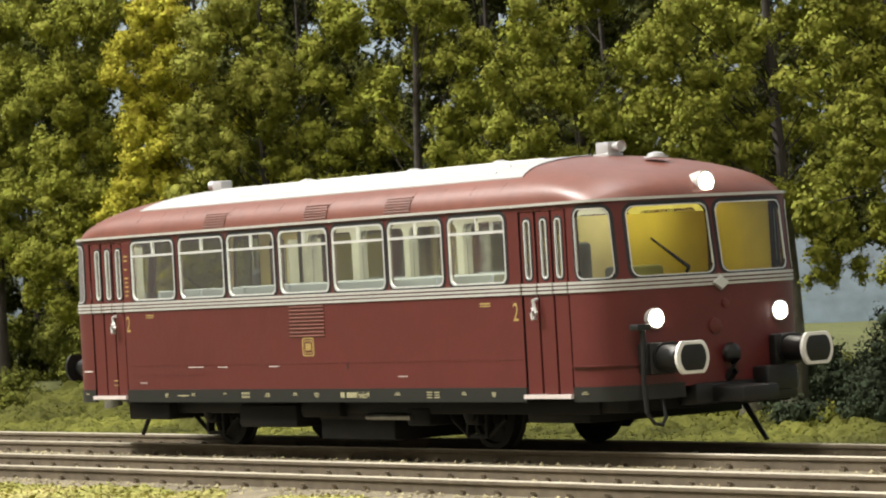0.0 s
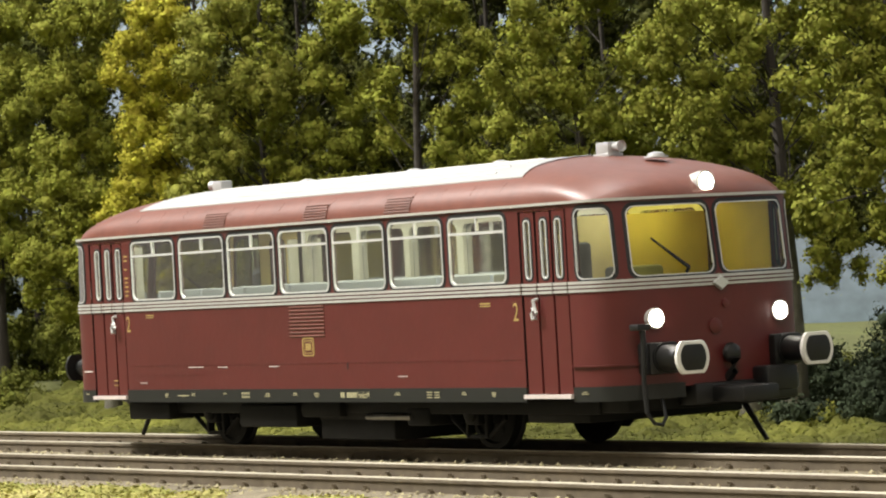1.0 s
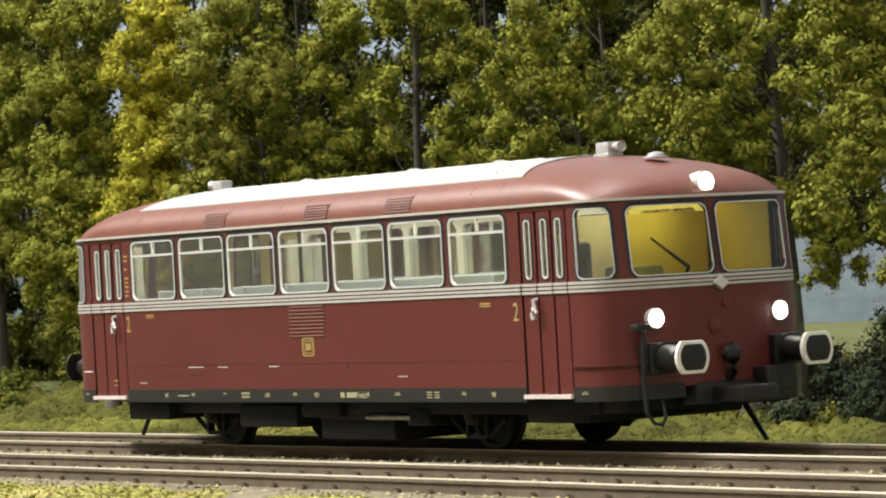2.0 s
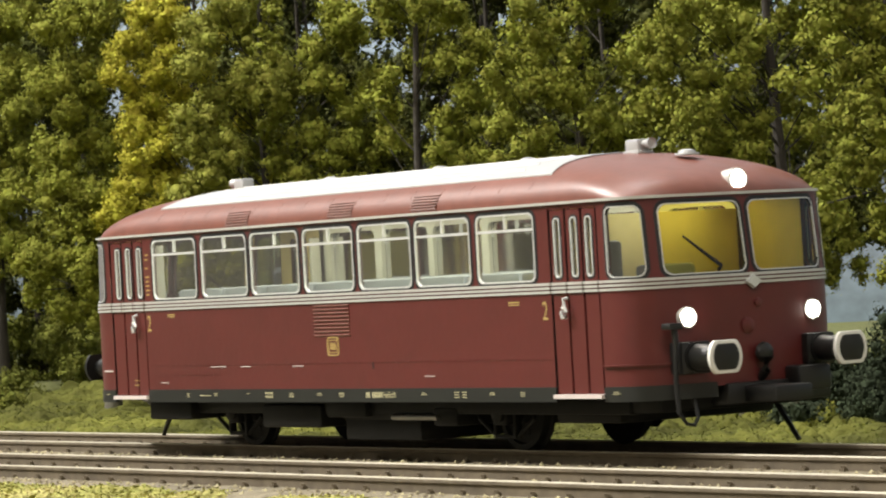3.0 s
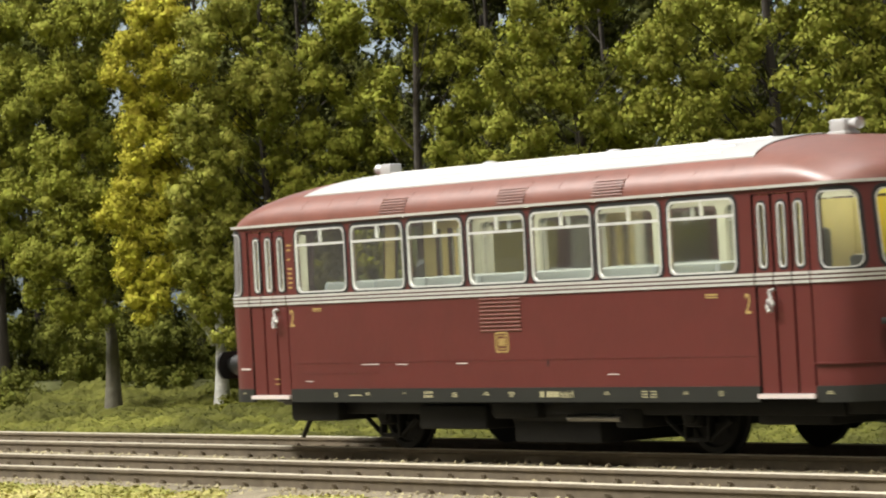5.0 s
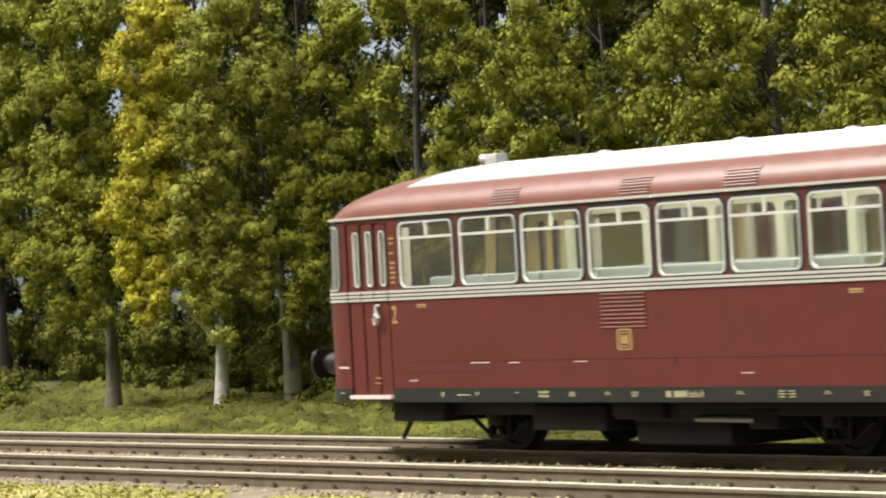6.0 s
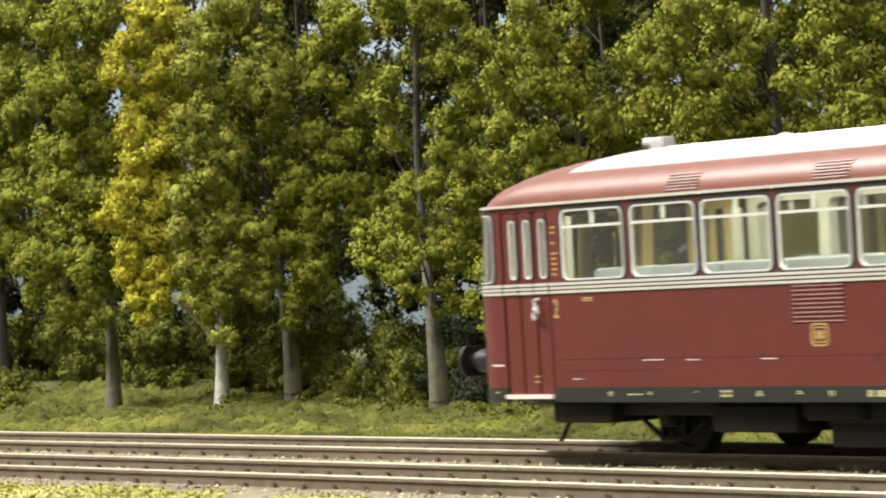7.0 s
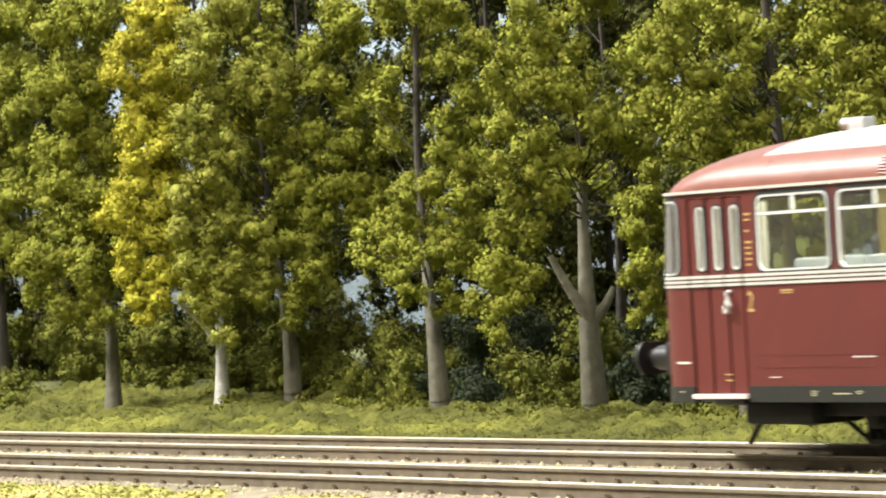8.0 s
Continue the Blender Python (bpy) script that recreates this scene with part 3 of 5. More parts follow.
def door_leaves(s):
    """The leaves of the front (s = 1) or rear door: their edges and their slots."""
    edges, slots = (DOOR_EDGES, SLOTS) if s > 0 else (REAR_EDGES, REAR_SLOTS)
    return list(zip(zip(edges, edges[1:]), slots))


U_CAB0, U_CAB1 = 5.66, u_of_y(-1.235)
U_PIL = u_of_y(-1.17)
U_WS0, U_WS1 = u_of_y(-1.085), U_END - 0.055


def build_railcar():
    car = empty("railcar", 0, 0, 0, "dark red model diesel railcar with silver roof, on the rails", "railcar")
    shell = Geo()
    for side in (-1, 1):
        for (a, b), w in zip(zip(WIN_EDGES, WIN_EDGES[1:]), WINDOWS):
            pierced(shell, a, b, 1.91, 2.81, (*w, *WIN_Z), 0.09, side)
        for s in (-1, 1):
            lo, hi = (4.47, 4.585) if s > 0 else (-4.585, -4.47)
            sheet(shell, lo, hi, 0.72, 2.81, side)
            lo, hi = (5.495, 5.56) if s > 0 else (-5.56, -5.495)
            sheet(shell, lo, hi, 0.72, 2.81, side)
            lo, hi = (4.585, 5.495) if s > 0 else (-5.495, -4.585)
            sheet(shell, lo, hi, 2.735, 2.81, side)
            for (a, b), hole in (((5.56, U_PIL - 0.02), (U_CAB0, U_CAB1)), ((U_PIL - 0.02, U_END), (U_WS0, U_WS1))):
                if s < 0:
                    a, b, hole = -b, -a, (-hole[1], -hole[0])
                pierced(shell, a, b, 1.91, 2.81, (*hole, *WIN_Z), 0.10, side)
            lo, hi = (5.56, U_END) if s > 0 else (-U_END, -5.56)
            sheet(shell, lo, hi, 0.72, 1.91, side, du=0.06)
        sheet(shell, -4.47, 4.47, 0.72, 1.91, side, du=0.5)
    # pressed edges low on the side and the two welded seams
    for side in (-1, 1):
        for u0, u1, z in ((-4.4, 4.5, 1.075), (-4.4, -2.6, 0.95)):
            strip(shell, u0, u1, z, z + 0.006, side, 0.004)
    part("body_shell", shell, RED, car, "dark red lacquered body")

    for side in (-1, 1):
        g = Geo()
        strip(g, -U_END, -5.49, 0.60, 0.765, side, 0.012)
        strip(g, -4.59, 4.59, 0.60, 0.765, side, 0.012)
        strip(g, 5.49, U_END - 0.55, 0.60, 0.765, side, 0.012)
        part("sill", g, STRIP, car, "grey-black sill with tiny yellow print")
        for z0, z1 in ((1.896, 1.926), (1.853, 1.879), (1.808, 1.836)):
            for lo, hi in ((-U_END, -5.50), (-5.47, -5.215), (-5.185, -4.915), (-4.885, -4.615), (-4.58, 4.58), (4.615, 4.885), (4.915, 5.185), (5.215, 5.47), (5.50, U_END)):
                part("waist_trim", strip(Geo(), lo, hi, z0, z1, side, 0.016), TRIM, car, "cream silver waist line")
        part("drip_rail", strip(Geo(), -U_END, U_END, 2.790, 2.820, side, 0.030), TRIM, car, "cream rain gutter")

    # side windows
    for side in (-1, 1):
        holes = [(w, 0.09, GLASS, True) for w in WINDOWS]
        for s in (-1, 1):
            holes.append((tuple(sorted((s * U_CAB0, s * U_CAB1))), 0.10, GLASS, False))
            holes.append((tuple(sorted((s * U_WS0, s * U_WS1))), 0.10, GLASSY, False))
        for (a, b), r, glass, opening in holes:
            hole = (a, b, *WIN_Z)
            win = part("window" if opening else "cab_window", ring(Geo(), hole, r, side, 0.050, 0.006, 0.03, 0.042), RUBBER, car, "black rubber seal with bright frame")
            part("frame", ring(Geo(), hole, r, side, 0.019 if opening else 0.012, 0.012, 0.010), CHROME, win, "bright metal frame")
            pane = sheet(Geo(), a + 0.01, b - 0.01, WIN_Z[0] + 0.01, WIN_Z[1] - 0.01, side, -0.006, 0.1, 1.0)
            p = part("pane", pane, glass, win, "clear glazing")
            p.visible_shadow = False
            if opening:
                part("transom", strip(Geo(), a + 0.02, b - 0.02, 2.520, 2.550, side, 0.012), CHROME, win, "bright transom")
                m = (a + b) / 2
                part("vent_bar", strip(Geo(), m - 0.011, m + 0.011, 2.555, 2.71, side, 0.010), CHROME, win)

    # folding doors with narrow lights
    for side in (-1, 1):
        for s in (-1, 1):
            back = Geo()
            for e in (DOOR_EDGES if s > 0 else REAR_EDGES):
                sheet(back, s * e - 0.07, s * e + 0.07, 0.70, 2.735, side, -0.035)
            door = part("door", back, RUBBER, car, "folding door with three narrow windows")
            for (a, b), slot in door_leaves(s):
                a, b = a + 0.019, b - 0.019
                if s < 0:
                    a, b, slot = -b, -a, (-slot[1], -slot[0])
                g = Geo()
                pierced(g, a, b, 1.90, 2.725, (*slot, 1.975, 2.645), 0.045, side, -0.006, 0.04)
                strip(g, a, b, 0.69, 1.90, side, -0.006, 0.5)
                part("leaf", g, DOOR_RED, door, "dark red door leaf")
                part("slot_seal", ring(Geo(), (*slot, 1.975, 2.645), 0.05, side, 0.028, -0.002, 0.03, 0.026), RUBBER, door, "black rubber slot seal")
                part("slot_frame", ring(Geo(), (*slot, 1.975, 2.645), 0.05, side, 0.016, 0.004, 0.02), CHROME, door, "bright slot frame")
                p = part("slot_pane", sheet(Geo(), slot[0] + 0.005, slot[1] - 0.005, 1.98, 2.64, side, -0.012), GLASS, door)
                p.visible_shadow = False
            u = 4.89 if s > 0 else -4.81
            g = Geo()
            yy = side * (HALF_W + 0.055)
            g.tube([(u - 0.01, side * HALF_W, 1.75), (u - 0.01, yy, 1.74), (u, yy, 1.66), (u + 0.03, yy, 1.60), (u + 0.01, yy, 1.54), (u - 0.04, yy, 1.53), (u - 0.055, yy, 1.60), (u - 0.03, yy, 1.65)], 0.022, 8)
            part("door_handle", g, CHROME, door, "bright looped door handle")
            lo, hi = (4.59, 5.49) if s > 0 else (-5.49, -4.59)
            part("step_edge", strip(Geo(), lo, hi, 0.640, 0.685, side, 0.05), PINKISH, door, "white step edge")

    # roof
    hs = [0, 0.05, 0.12, 0.2, 0.28, 0.36, 0.44, 0.53, 0.61, 0.68, 0.75, 0.81, 0.86, 0.905, 0.945, 0.975, 0.992, 1.0]
    rings = []
    for h in hs:
        half = roof_ring(h)
        full = half + [(-x, y) for x, y in half[::-1]]
        rings.append([(x, y, ROOF_Z + ROOF_H * h) for x, y in full])
    red, silver = Geo(), Geo()
    red.grid(rings, True)
    for side in (-1, 1):
        rows = []
        for h in [0.59 + 0.41 * (1 - (1 - i / 14) ** 2) for i in range(15)]:
            xl = 4.42 - 0.75 * (h - 0.59)
            rows.append([(xl * q / 24, side * roof_width(xl * abs(q) / 24, h), ROOF_Z + ROOF_H * h + 0.012) for q in range(-24, 25)])
        silver.grid(rows)
        silver.grid([[(x, y, z - 0.02) for x, y, z in rows[0]], rows[0]])
    for side in (-1, 1):
        for h in (0.72, 0.84, 0.93, 0.98):
            part("roof_rib", Geo().tube([(x, side * roof_width(0, h), ROOF_Z + ROOF_H * h + 0.010) for x in (-3.7, -1.2, 1.2, 3.7)], 0.012, 6), SILVER, car, "shallow silver roof rib")
    part("roof", red, REDPALE, car, "dull dark red domed roof edge")
    part("roof_panel", silver, SILVER, car, "silver painted roof panel")
    for x in (-2.13, 0.30, 2.13):
        g = Geo()
        for i in range(6):
            h = 0.09 + 0.055 * i
            g.tube([roof_point(x - 0.27, h, 0.004), roof_point(x + 0.27, h, 0.004)], 0.011, 6)
        part("roof_louvre", g, REDPALE, car, "dark red roof louvre")
    for x in (-2.07, 0.43, 2.3, 5.35):
        z = 3.345 if x < 5 else 3.27
        part("roof_ventilator", Geo().lathe((x, 0, z), (0, 0, 1), [(0, 0.14), (0.02, 0.135), (0.022, 0.10), (0.05, 0.09), (0.065, 0.04)], 20), SILVER, car, "flat silver roof ventilator")
    for x, s in ((4.45, 1), (-4.25, -1)):
        g = Geo()
        g.box(x - 0.12, x + 0.12, -0.09, 0.09, 3.31, 3.495, 0.018)
        g.box(x - 0.15, x + 0.15, -0.11, 0.11, 3.31, 3.365, 0.012)
        g.lathe((x + s * 0.11, 0, 3.44), (s, 0, 0), [(0, 0.04), (0.08, 0.045), (0.13, 0.062), (0.16, 0.066), (0.14, 0.045)], 16)
        part("horn_box", g, SILVER, car, "silver box with a round horn")
    for i in range(15):
        x = -4.2 + i * 0.6
        part("seam", Geo().tube([roof_point(x, h, 0.001) for h in (0.30, 0.36, 0.44, 0.50)], 0.0022, 5), REDPALE, car)

    # nose details at both ends
    for s in (-1, 1):
        def nose(y, z, out=0.0):
            u = u_of_y(-abs(y))
            p = skin(u, z, out, -1)
            return (s * p[0], y if y <= 0 else -p[1], z)
        for y, z, r in ((-0.885, 1.482, 0.108), (0.885, 1.482, 0.108), (0.0, 2.955, 0.118)):
            if z < 2:
                o = Vector(nose(y, z, -0.08))
            else:
                o = Vector((s * 6.02, 0, z))
            ln = 0.12 if z < 2 else 0.21
            lamp = part("headlight", Geo().lathe(o, (s, 0, 0.0), [(0, r * 0.9), (ln * 0.6, r * 1.05), (ln, r * 1.08), (ln, r * 0.86)], 24), TRIM, car, "round headlight")
            part("lens", Geo().lathe(o + Vector((s * ln * 0.9, 0, 0)), (s, 0, 0), [(0, r * 0.9), (0.02, r * 0.9), (0.045, r * 0.6), (0.052, 0.01)], 24), LAMPON if s > 0 else WHITE, lamp, "lit white lens" if s > 0 else "unlit lens")
        for y in (-0.875, 0.875):
            g = Geo()
            g.box(*sorted((s * 6.05, s * 6.44)), y - 0.20, y + 0.20, 0.87, 1.22, 0.03)
            g.lathe((s * 6.42, y, 1.05), (s, 0, 0), [(0, 0.165), (0.05, 0.165), (0.05, 0.145), (0.34, 0.135), (0.34, 0.10), (0.49, 0.10)], 24)
            buf = part("buffer", g, BLACK, car, "black sprung buffer")
            prof = []
            for i in range(48):
                a = 2 * math.pi * i / 48
                prof.append((0.222 * math.cos(a), max(-0.178, min(0.178, 0.235 * math.sin(a)))))
            disc = Geo()
            disc.grid([[(s * (6.90 + d), y + a * k, 1.05 + b * k) for a, b in prof] for d, k in ((0, 0.95), (0.0, 1.0), (0.045, 1.0), (0.05, 0.96), (0.05, 0.76))], True)
            disc.poly([(s * 6.90, y + a * 0.95, 1.05 + b * 0.95) for a, b in prof])
            part("buffer_rim", disc, WHITE if s > 0 else BLACK, buf, "white painted buffer rim" if s > 0 else "")
            face = Geo()
            face.grid([[(s * (6.945 + d), y + a * k, 1.05 + b * k) for a, b in prof] for d, k in ((0.0, 0.80), (0.010, 0.78), (0.022, 0.4), (0.026, 0.05))], True)
            face.poly([(s * 6.971, y + a * 0.05, 1.05 + b * 0.05) for a, b in prof])
            part("buffer_face", face, BLACK, buf, "black buffer face")
        d = Geo()
        x = s * 6.385
        for k, o in ((1.0, 0.0), (0.9, 0.018)):
            d.grid([[(x, -0.12 * k, 1.83), (x, 0, 1.83 + 0.085 * k), (x, 0.12 * k, 1.83), (x, 0, 1.83 - 0.085 * k)], [(x + s * (0.018 + o), -0.115 * k, 1.83), (x + s * (0.018 + o), 0, 1.83 + 0.08 * k), (x + s * (0.018 + o), 0.115 * k, 1.83), (x + s * (0.018 + o), 0, 1.83 - 0.08 * k)]], True)
        d.poly([(x + s * 0.036, -0.10, 1.83), (x + s * 0.036, 0, 1.90), (x + s * 0.036, 0.10, 1.83), (x + s * 0.036, 0, 1.76)])
        part("diamond_emblem", d, CHROME, car, "silver diamond emblem")
        part("nose_cap", Geo().lathe(nose(-0.10, 1.356, -0.01), (s, 0, 0), [(0, 0.085), (0.03, 0.085), (0.04, 0.06)], 20), RED, car, "small round red cover")
        part("nose_cap", Geo().lathe(nose(0.06, 1.60, -0.01), (s, 0, 0), [(0, 0.05), (0.03, 0.045), (0.035, 0.03)], 16), RED, car, "small round red cover")
        for y0, y1 in ((-0.85, -0.42), (0.40, 0.83)):
            a, b = Vector(nose(y0, 2.36, 0.03)), Vector(nose(y1, 2.02, 0.03))
            g = Geo().tube([b, b.lerp(a, 0.5), a], [0.024, 0.017, 0.012], 6)
            g.tube([b + Vector((-0.05 * s, 0, -0.05)), b], 0.02, 6)
            if s * y0 < 0:
                part("wiper", g, RUBBER, car, "black windscreen wiper")
        # brake hose, hook, coupling and guard irons
        hx = s * 6.28
        g = Geo().box(*sorted((hx, hx + s * 0.16)), -1.22, -1.04, 1.36, 1.43, 0.015)
        g.tube([(hx + s * 0.10, -1.12, 1.38), (hx + s * 0.12, -1.12, 1.2), (hx + s * 0.10, -1.13, 0.8), (hx + s * 0.14, -1.14, 0.46), (hx + s * 0.16, -1.06, 0.34), (hx + s * 0.14, -0.94, 0.32), (hx + s * 0.08, -0.84, 0.40), (hx, -0.82, 0.60), (hx - s * 0.1, -0.82, 0.78)], [0.036, 0.032, 0.027, 0.024, 0.022, 0.022, 0.022, 0.022, 0.022], 10)
        if s > 0:
            part("brake_hose", g, BLACK, car, "black hanging brake hose")
        g = Geo().tube([(s * 6.30, 0.06, 0.74), (s * 6.46, 0.06, 0.85), (s * 6.47, 0.06, 1.0)], [0.06, 0.055, 0.09], 10)
        g.lathe((s * 6.38, 0.06, 1.05), (s, 0, 0), [(0, 0.08), (0.05, 0.115), (0.10, 0.10), (0.13, 0.05)], 16)
        part("draw_hook", g, BLACK, car, "black round draw hook")
        g = Geo().box(*sorted((s * 5.9, s * 6.42)), -0.45, 1.0, 0.50, 0.74, 0.03)
        g.box(*sorted((s * 6.3, s * 6.95)), -0.22, 0.30, 0.52, 0.70, 0.03)
        g.box(*sorted((s * 6.32, s * 6.62)), 0.40, 0.85, 0.60, 0.88, 0.04)
        part("coupling", g, BLACK, car, "black model coupling")
        part("buffer_beam", Geo().box(*sorted((s * 5.55, s * 6.12)), -1.15 if s > 0 else -0.8, 1.15 if s > 0 else 0.8, 0.46 if s > 0 else 0.58, 0.78, 0.03), UNDER, car)
        y, gx = (0.75, 5.78) if s > 0 else (-0.75, 5.20)
        part("guard_iron", Geo().tube([(s * (gx - 0.1), y, 0.60), (s * gx, y, 0.42), (s * (gx + (0.34 if s > 0 else 0.26)), y, 0.04 if s > 0 else 0.12)], [0.045, 0.036, 0.028], 8), BLACK, car, "black slanting rail guard")
    return car


def build_running_gear(car):
    g = Geo().box(-4.84, 5.6, -1.18, 1.18, 0.44, 0.64, 0.03)
    part("underframe", g, UNDER, car, "black underframe")
    for x0, x1, y0, y1, z0, z1 in ((-4.84, -3.74, -1.30, -0.6, 0.36, 0.60), (-2.05, -0.65, -1.25, -0.4, 0.27, 0.56), (-0.25, 1.41, -1.15, 0.4, 0.12, 0.40), (1.75, 2.25, -1.2, -0.3, 0.30, 0.52),
                                   (4.1, 5.3, -1.1, 1.1, 0.34, 0.58), (-4.6, -3.9, 0.5, 1.25, 0.34, 0.58), (0.0, 1.9, 0.3, 1.2, 0.22, 0.56), (-0.5, 0.4, -1.27, -1.0, 0.40, 0.60)):
        part("equipment_box", Geo().box(x0, x1, y0, y1, z0, z1, 0.04), UNDER, car, "black underfloor equipment")
    part("exhaust_silencer", Geo().tube([(0.90, -1.2, 0.405), (0.96, -1.2, 0.405), (1.0, -1.2, 0.405), (1.88, -1.2, 0.405)], [0.03, 0.034, 0.036, 0.036], 12), STEEL, car, "silver exhaust pipe")
    part("fuel_tank", Geo().tube([(-0.3, -1.0, 0.45), (-0.25, -1.0, 0.45), (0.85, -1.0, 0.45), (0.9, -1.0, 0.45)], [0.12, 0.17, 0.17, 0.12], 14), UNDER, car, "black tank")
    sets = []
    for x in (-3.0, 3.0):
        for y in (-1.0, 1.0):
            g = Geo()
            g.box(x - 0.13, x + 0.13, y - 0.11, y + 0.11, 0.31, 0.60, 0.03)
            g.lathe((x, y, 0.45), (0, math.copysign(1, y), 0), [(0.08, 0.11), (0.15, 0.11), (0.17, 0.08)], 14)
            for sx in (-1, 1):
                g.box(*sorted((x + sx * 0.17, x + sx * 0.22)), y - 0.05, y + 0.05, 0.16, 0.60, 0.01)
                g.tube([(x + sx * 0.2, y, 0.17), (x + sx * 0.55, y, 0.38), (x + sx * 0.6, y, 0.55)], 0.03, 6)
            g.box(x - 0.22, x + 0.22, y - 0.04, y + 0.04, 0.15, 0.20, 0.01)
            part("axle_box", g, UNDER, car, "black axle box and guides")
            s = Geo()
            for i in range(5):
                ln = 0.85 - i * 0.13
                s.tube([(x - ln, y, 0.50 + 0.02 * i), (x - ln * 0.5, y, 0.57 + 0.016 * i), (x, y, 0.60 + 0.012 * i), (x + ln * 0.5, y, 0.57 + 0.016 * i), (x + ln, y, 0.50 + 0.02 * i)], 0.03, 6)
            part("leaf_spring", s, UNDER, car, "black leaf spring")
        wheelset = new("wheelset", link_mesh("axle", Geo().tube([(0, -0.95, 0), (0, 0.95, 0)], 0.08, 12), UNDER).data)
        bpy.data.objects.remove(bpy.data.objects[[o.name for o in bpy.data.objects if o.data == wheelset.data and o != wheelset][0]])
        wheelset.parent = car
        tagged(wheelset, "black axle with two spoked disc wheels")
        for y in (-1, 1):
            w = Geo().lathe((0, y * 0.70, 0), (0, y, 0), [(-0.045, 0.30), (-0.045, 0.485), (-0.02, 0.485), (0.0, 0.452), (0.10, 0.446), (0.10, 0.38), (0.07, 0.36), (0.06, 0.14), (0.12, 0.12), (0.12, 0.03)], 40)
            for k in range(6):
                a = math.pi / 3 * k
                w.lathe((0.25 * math.cos(a), y * 0.755, 0.25 * math.sin(a)), (0, y, 0), [(0, 0.055), (0.02, 0.045)], 10)
            part("wheel", w, UNDER, wheelset, "black disc wheel")
        sets.append((wheelset, x))
    return sets


def build_interior(car):
    part("cabin_floor", Geo().box(-5.9, 5.9, -1.3, 1.3, 1.00, 1.06), FLOORGREY, car)
    # The ceiling itself glows, in place of any cabin lamp.
    part("cabin_ceiling", Geo().box(-4.45, 4.45, -1.22, 1.22, 2.80, 2.83), GLOWCEILING, car, "cream ceiling with added glow")
    for s in (-1, 1):
        part("cab_ceiling", Geo().box(*sorted((s * 4.46, s * 5.5)), -1.2, 1.2, 2.80, 2.83), CREAM, car, "cream cab ceiling")
        # Added glowing strip that brightens the windscreens.
        part("cab_light", Geo().box(*sorted((s * 4.75, s * 5.05)), -0.8, 0.8, 2.775, 2.797, 0.008), GLOWCEILING, car, "added glowing strip under the cab ceiling")
    for side in (-1, 1):
        part("cabin_lining", sheet(Geo(), -5.6, 5.6, 1.06, 1.92, side, -0.06, 0.8), CREAM, car, "cream inner lining")
    for x, edge in ((-4.52, 1.15), (4.52, 0.004)):
        for y0, y1 in ((-1.3, -edge), (edge, 1.3)):
            part("partition", Geo().box(x - 0.03, x + 0.03, y0, y1, 1.06, 2.66, 0.01), CREAM if x < 0 else CABYELLOW, car, "yellow inner partition")
    for side in (-1, 1):
        for s in (-1, 1):
            g = Geo()
            for (a, b), slot in door_leaves(s):
                if s < 0:
                    a, b, slot = -b, -a, (-slot[1], -slot[0])
                if s > 0 and side > 0:
                    sheet(g, a, b, 1.06, 2.78, side, -0.06)
                    continue
                pierced(g, a, b, 1.06, 2.78, (slot[0] - 0.02, slot[1] + 0.02, 1.95, 2.67), 0.05, side, -0.06, 0.01)
            part("door_lining", g, CABYELLOW, car, "yellow door lining")
            if side > 0:
                lo, hi = sorted((s * 5.47, s * (U_CAB0 - 0.03)))
                part("pillar_lining", sheet(Geo(), lo, hi, 1.06, 2.78, side, -0.06), CABYELLOW, car, "yellow cab pillar")
                lo, hi = sorted((s * (U_CAB1 + 0.02), s * (U_WS0 - 0.01)))
                part("pillar_lining", sheet(Geo(), lo, hi, 1.9, 2.78, side, -0.05), CABYELLOW, car, "yellow cab pillar")
    for side in (1,):
        for (a, b), w in zip(zip(WIN_EDGES, WIN_EDGES[1:]), WINDOWS):
            g = Geo()
            pierced(g, a, b, 1.90, 2.80, (w[0] + 0.014, w[1] - 0.014, WIN_Z[0] + 0.014, WIN_Z[1] - 0.014), 0.09, side, -0.075, -0.058)
            part("window_lining", g, CREAM, car, "grey-cream window lining")
    for i in range(8):
        x = -3.9 + i * 1.1
        for y0, y1 in ((-1.28, -0.35), (0.35, 1.28)):
            g = Geo()
            g.box(x - 0.05, x + 0.05, y0, y1, 1.3, 2.06, 0.04)
            for d in (-0.25, 0.25):
                g.box(x + d - 0.22, x + d + 0.22, y0, y1, 1.36, 1.52, 0.05)
            g.box(x - 0.2, x + 0.2, y0 + 0.2, y1 - 0.2, 1.06, 1.4)
            part("bench_seat", g, SEAT, car, "blue-grey double bench seat")
    for s in (-1, 1):
        g = Geo().box(*sorted((s * 5.55, s * 6.05)), -0.98, -0.50, 1.06, 2.07, 0.05)
        part("driver_desk", g, SEAT, car, "blue-grey driver's desk")
        if s > 0:
            g = Geo().box(4.98, 5.08, -0.98, -0.76, 1.45, 2.36, 0.05)
            g.box(4.98, 5.40, -1.05, -0.60, 1.40, 1.55, 0.05)
            part("driver_seat", g, SEAT, car, "blue-grey driver's seat")


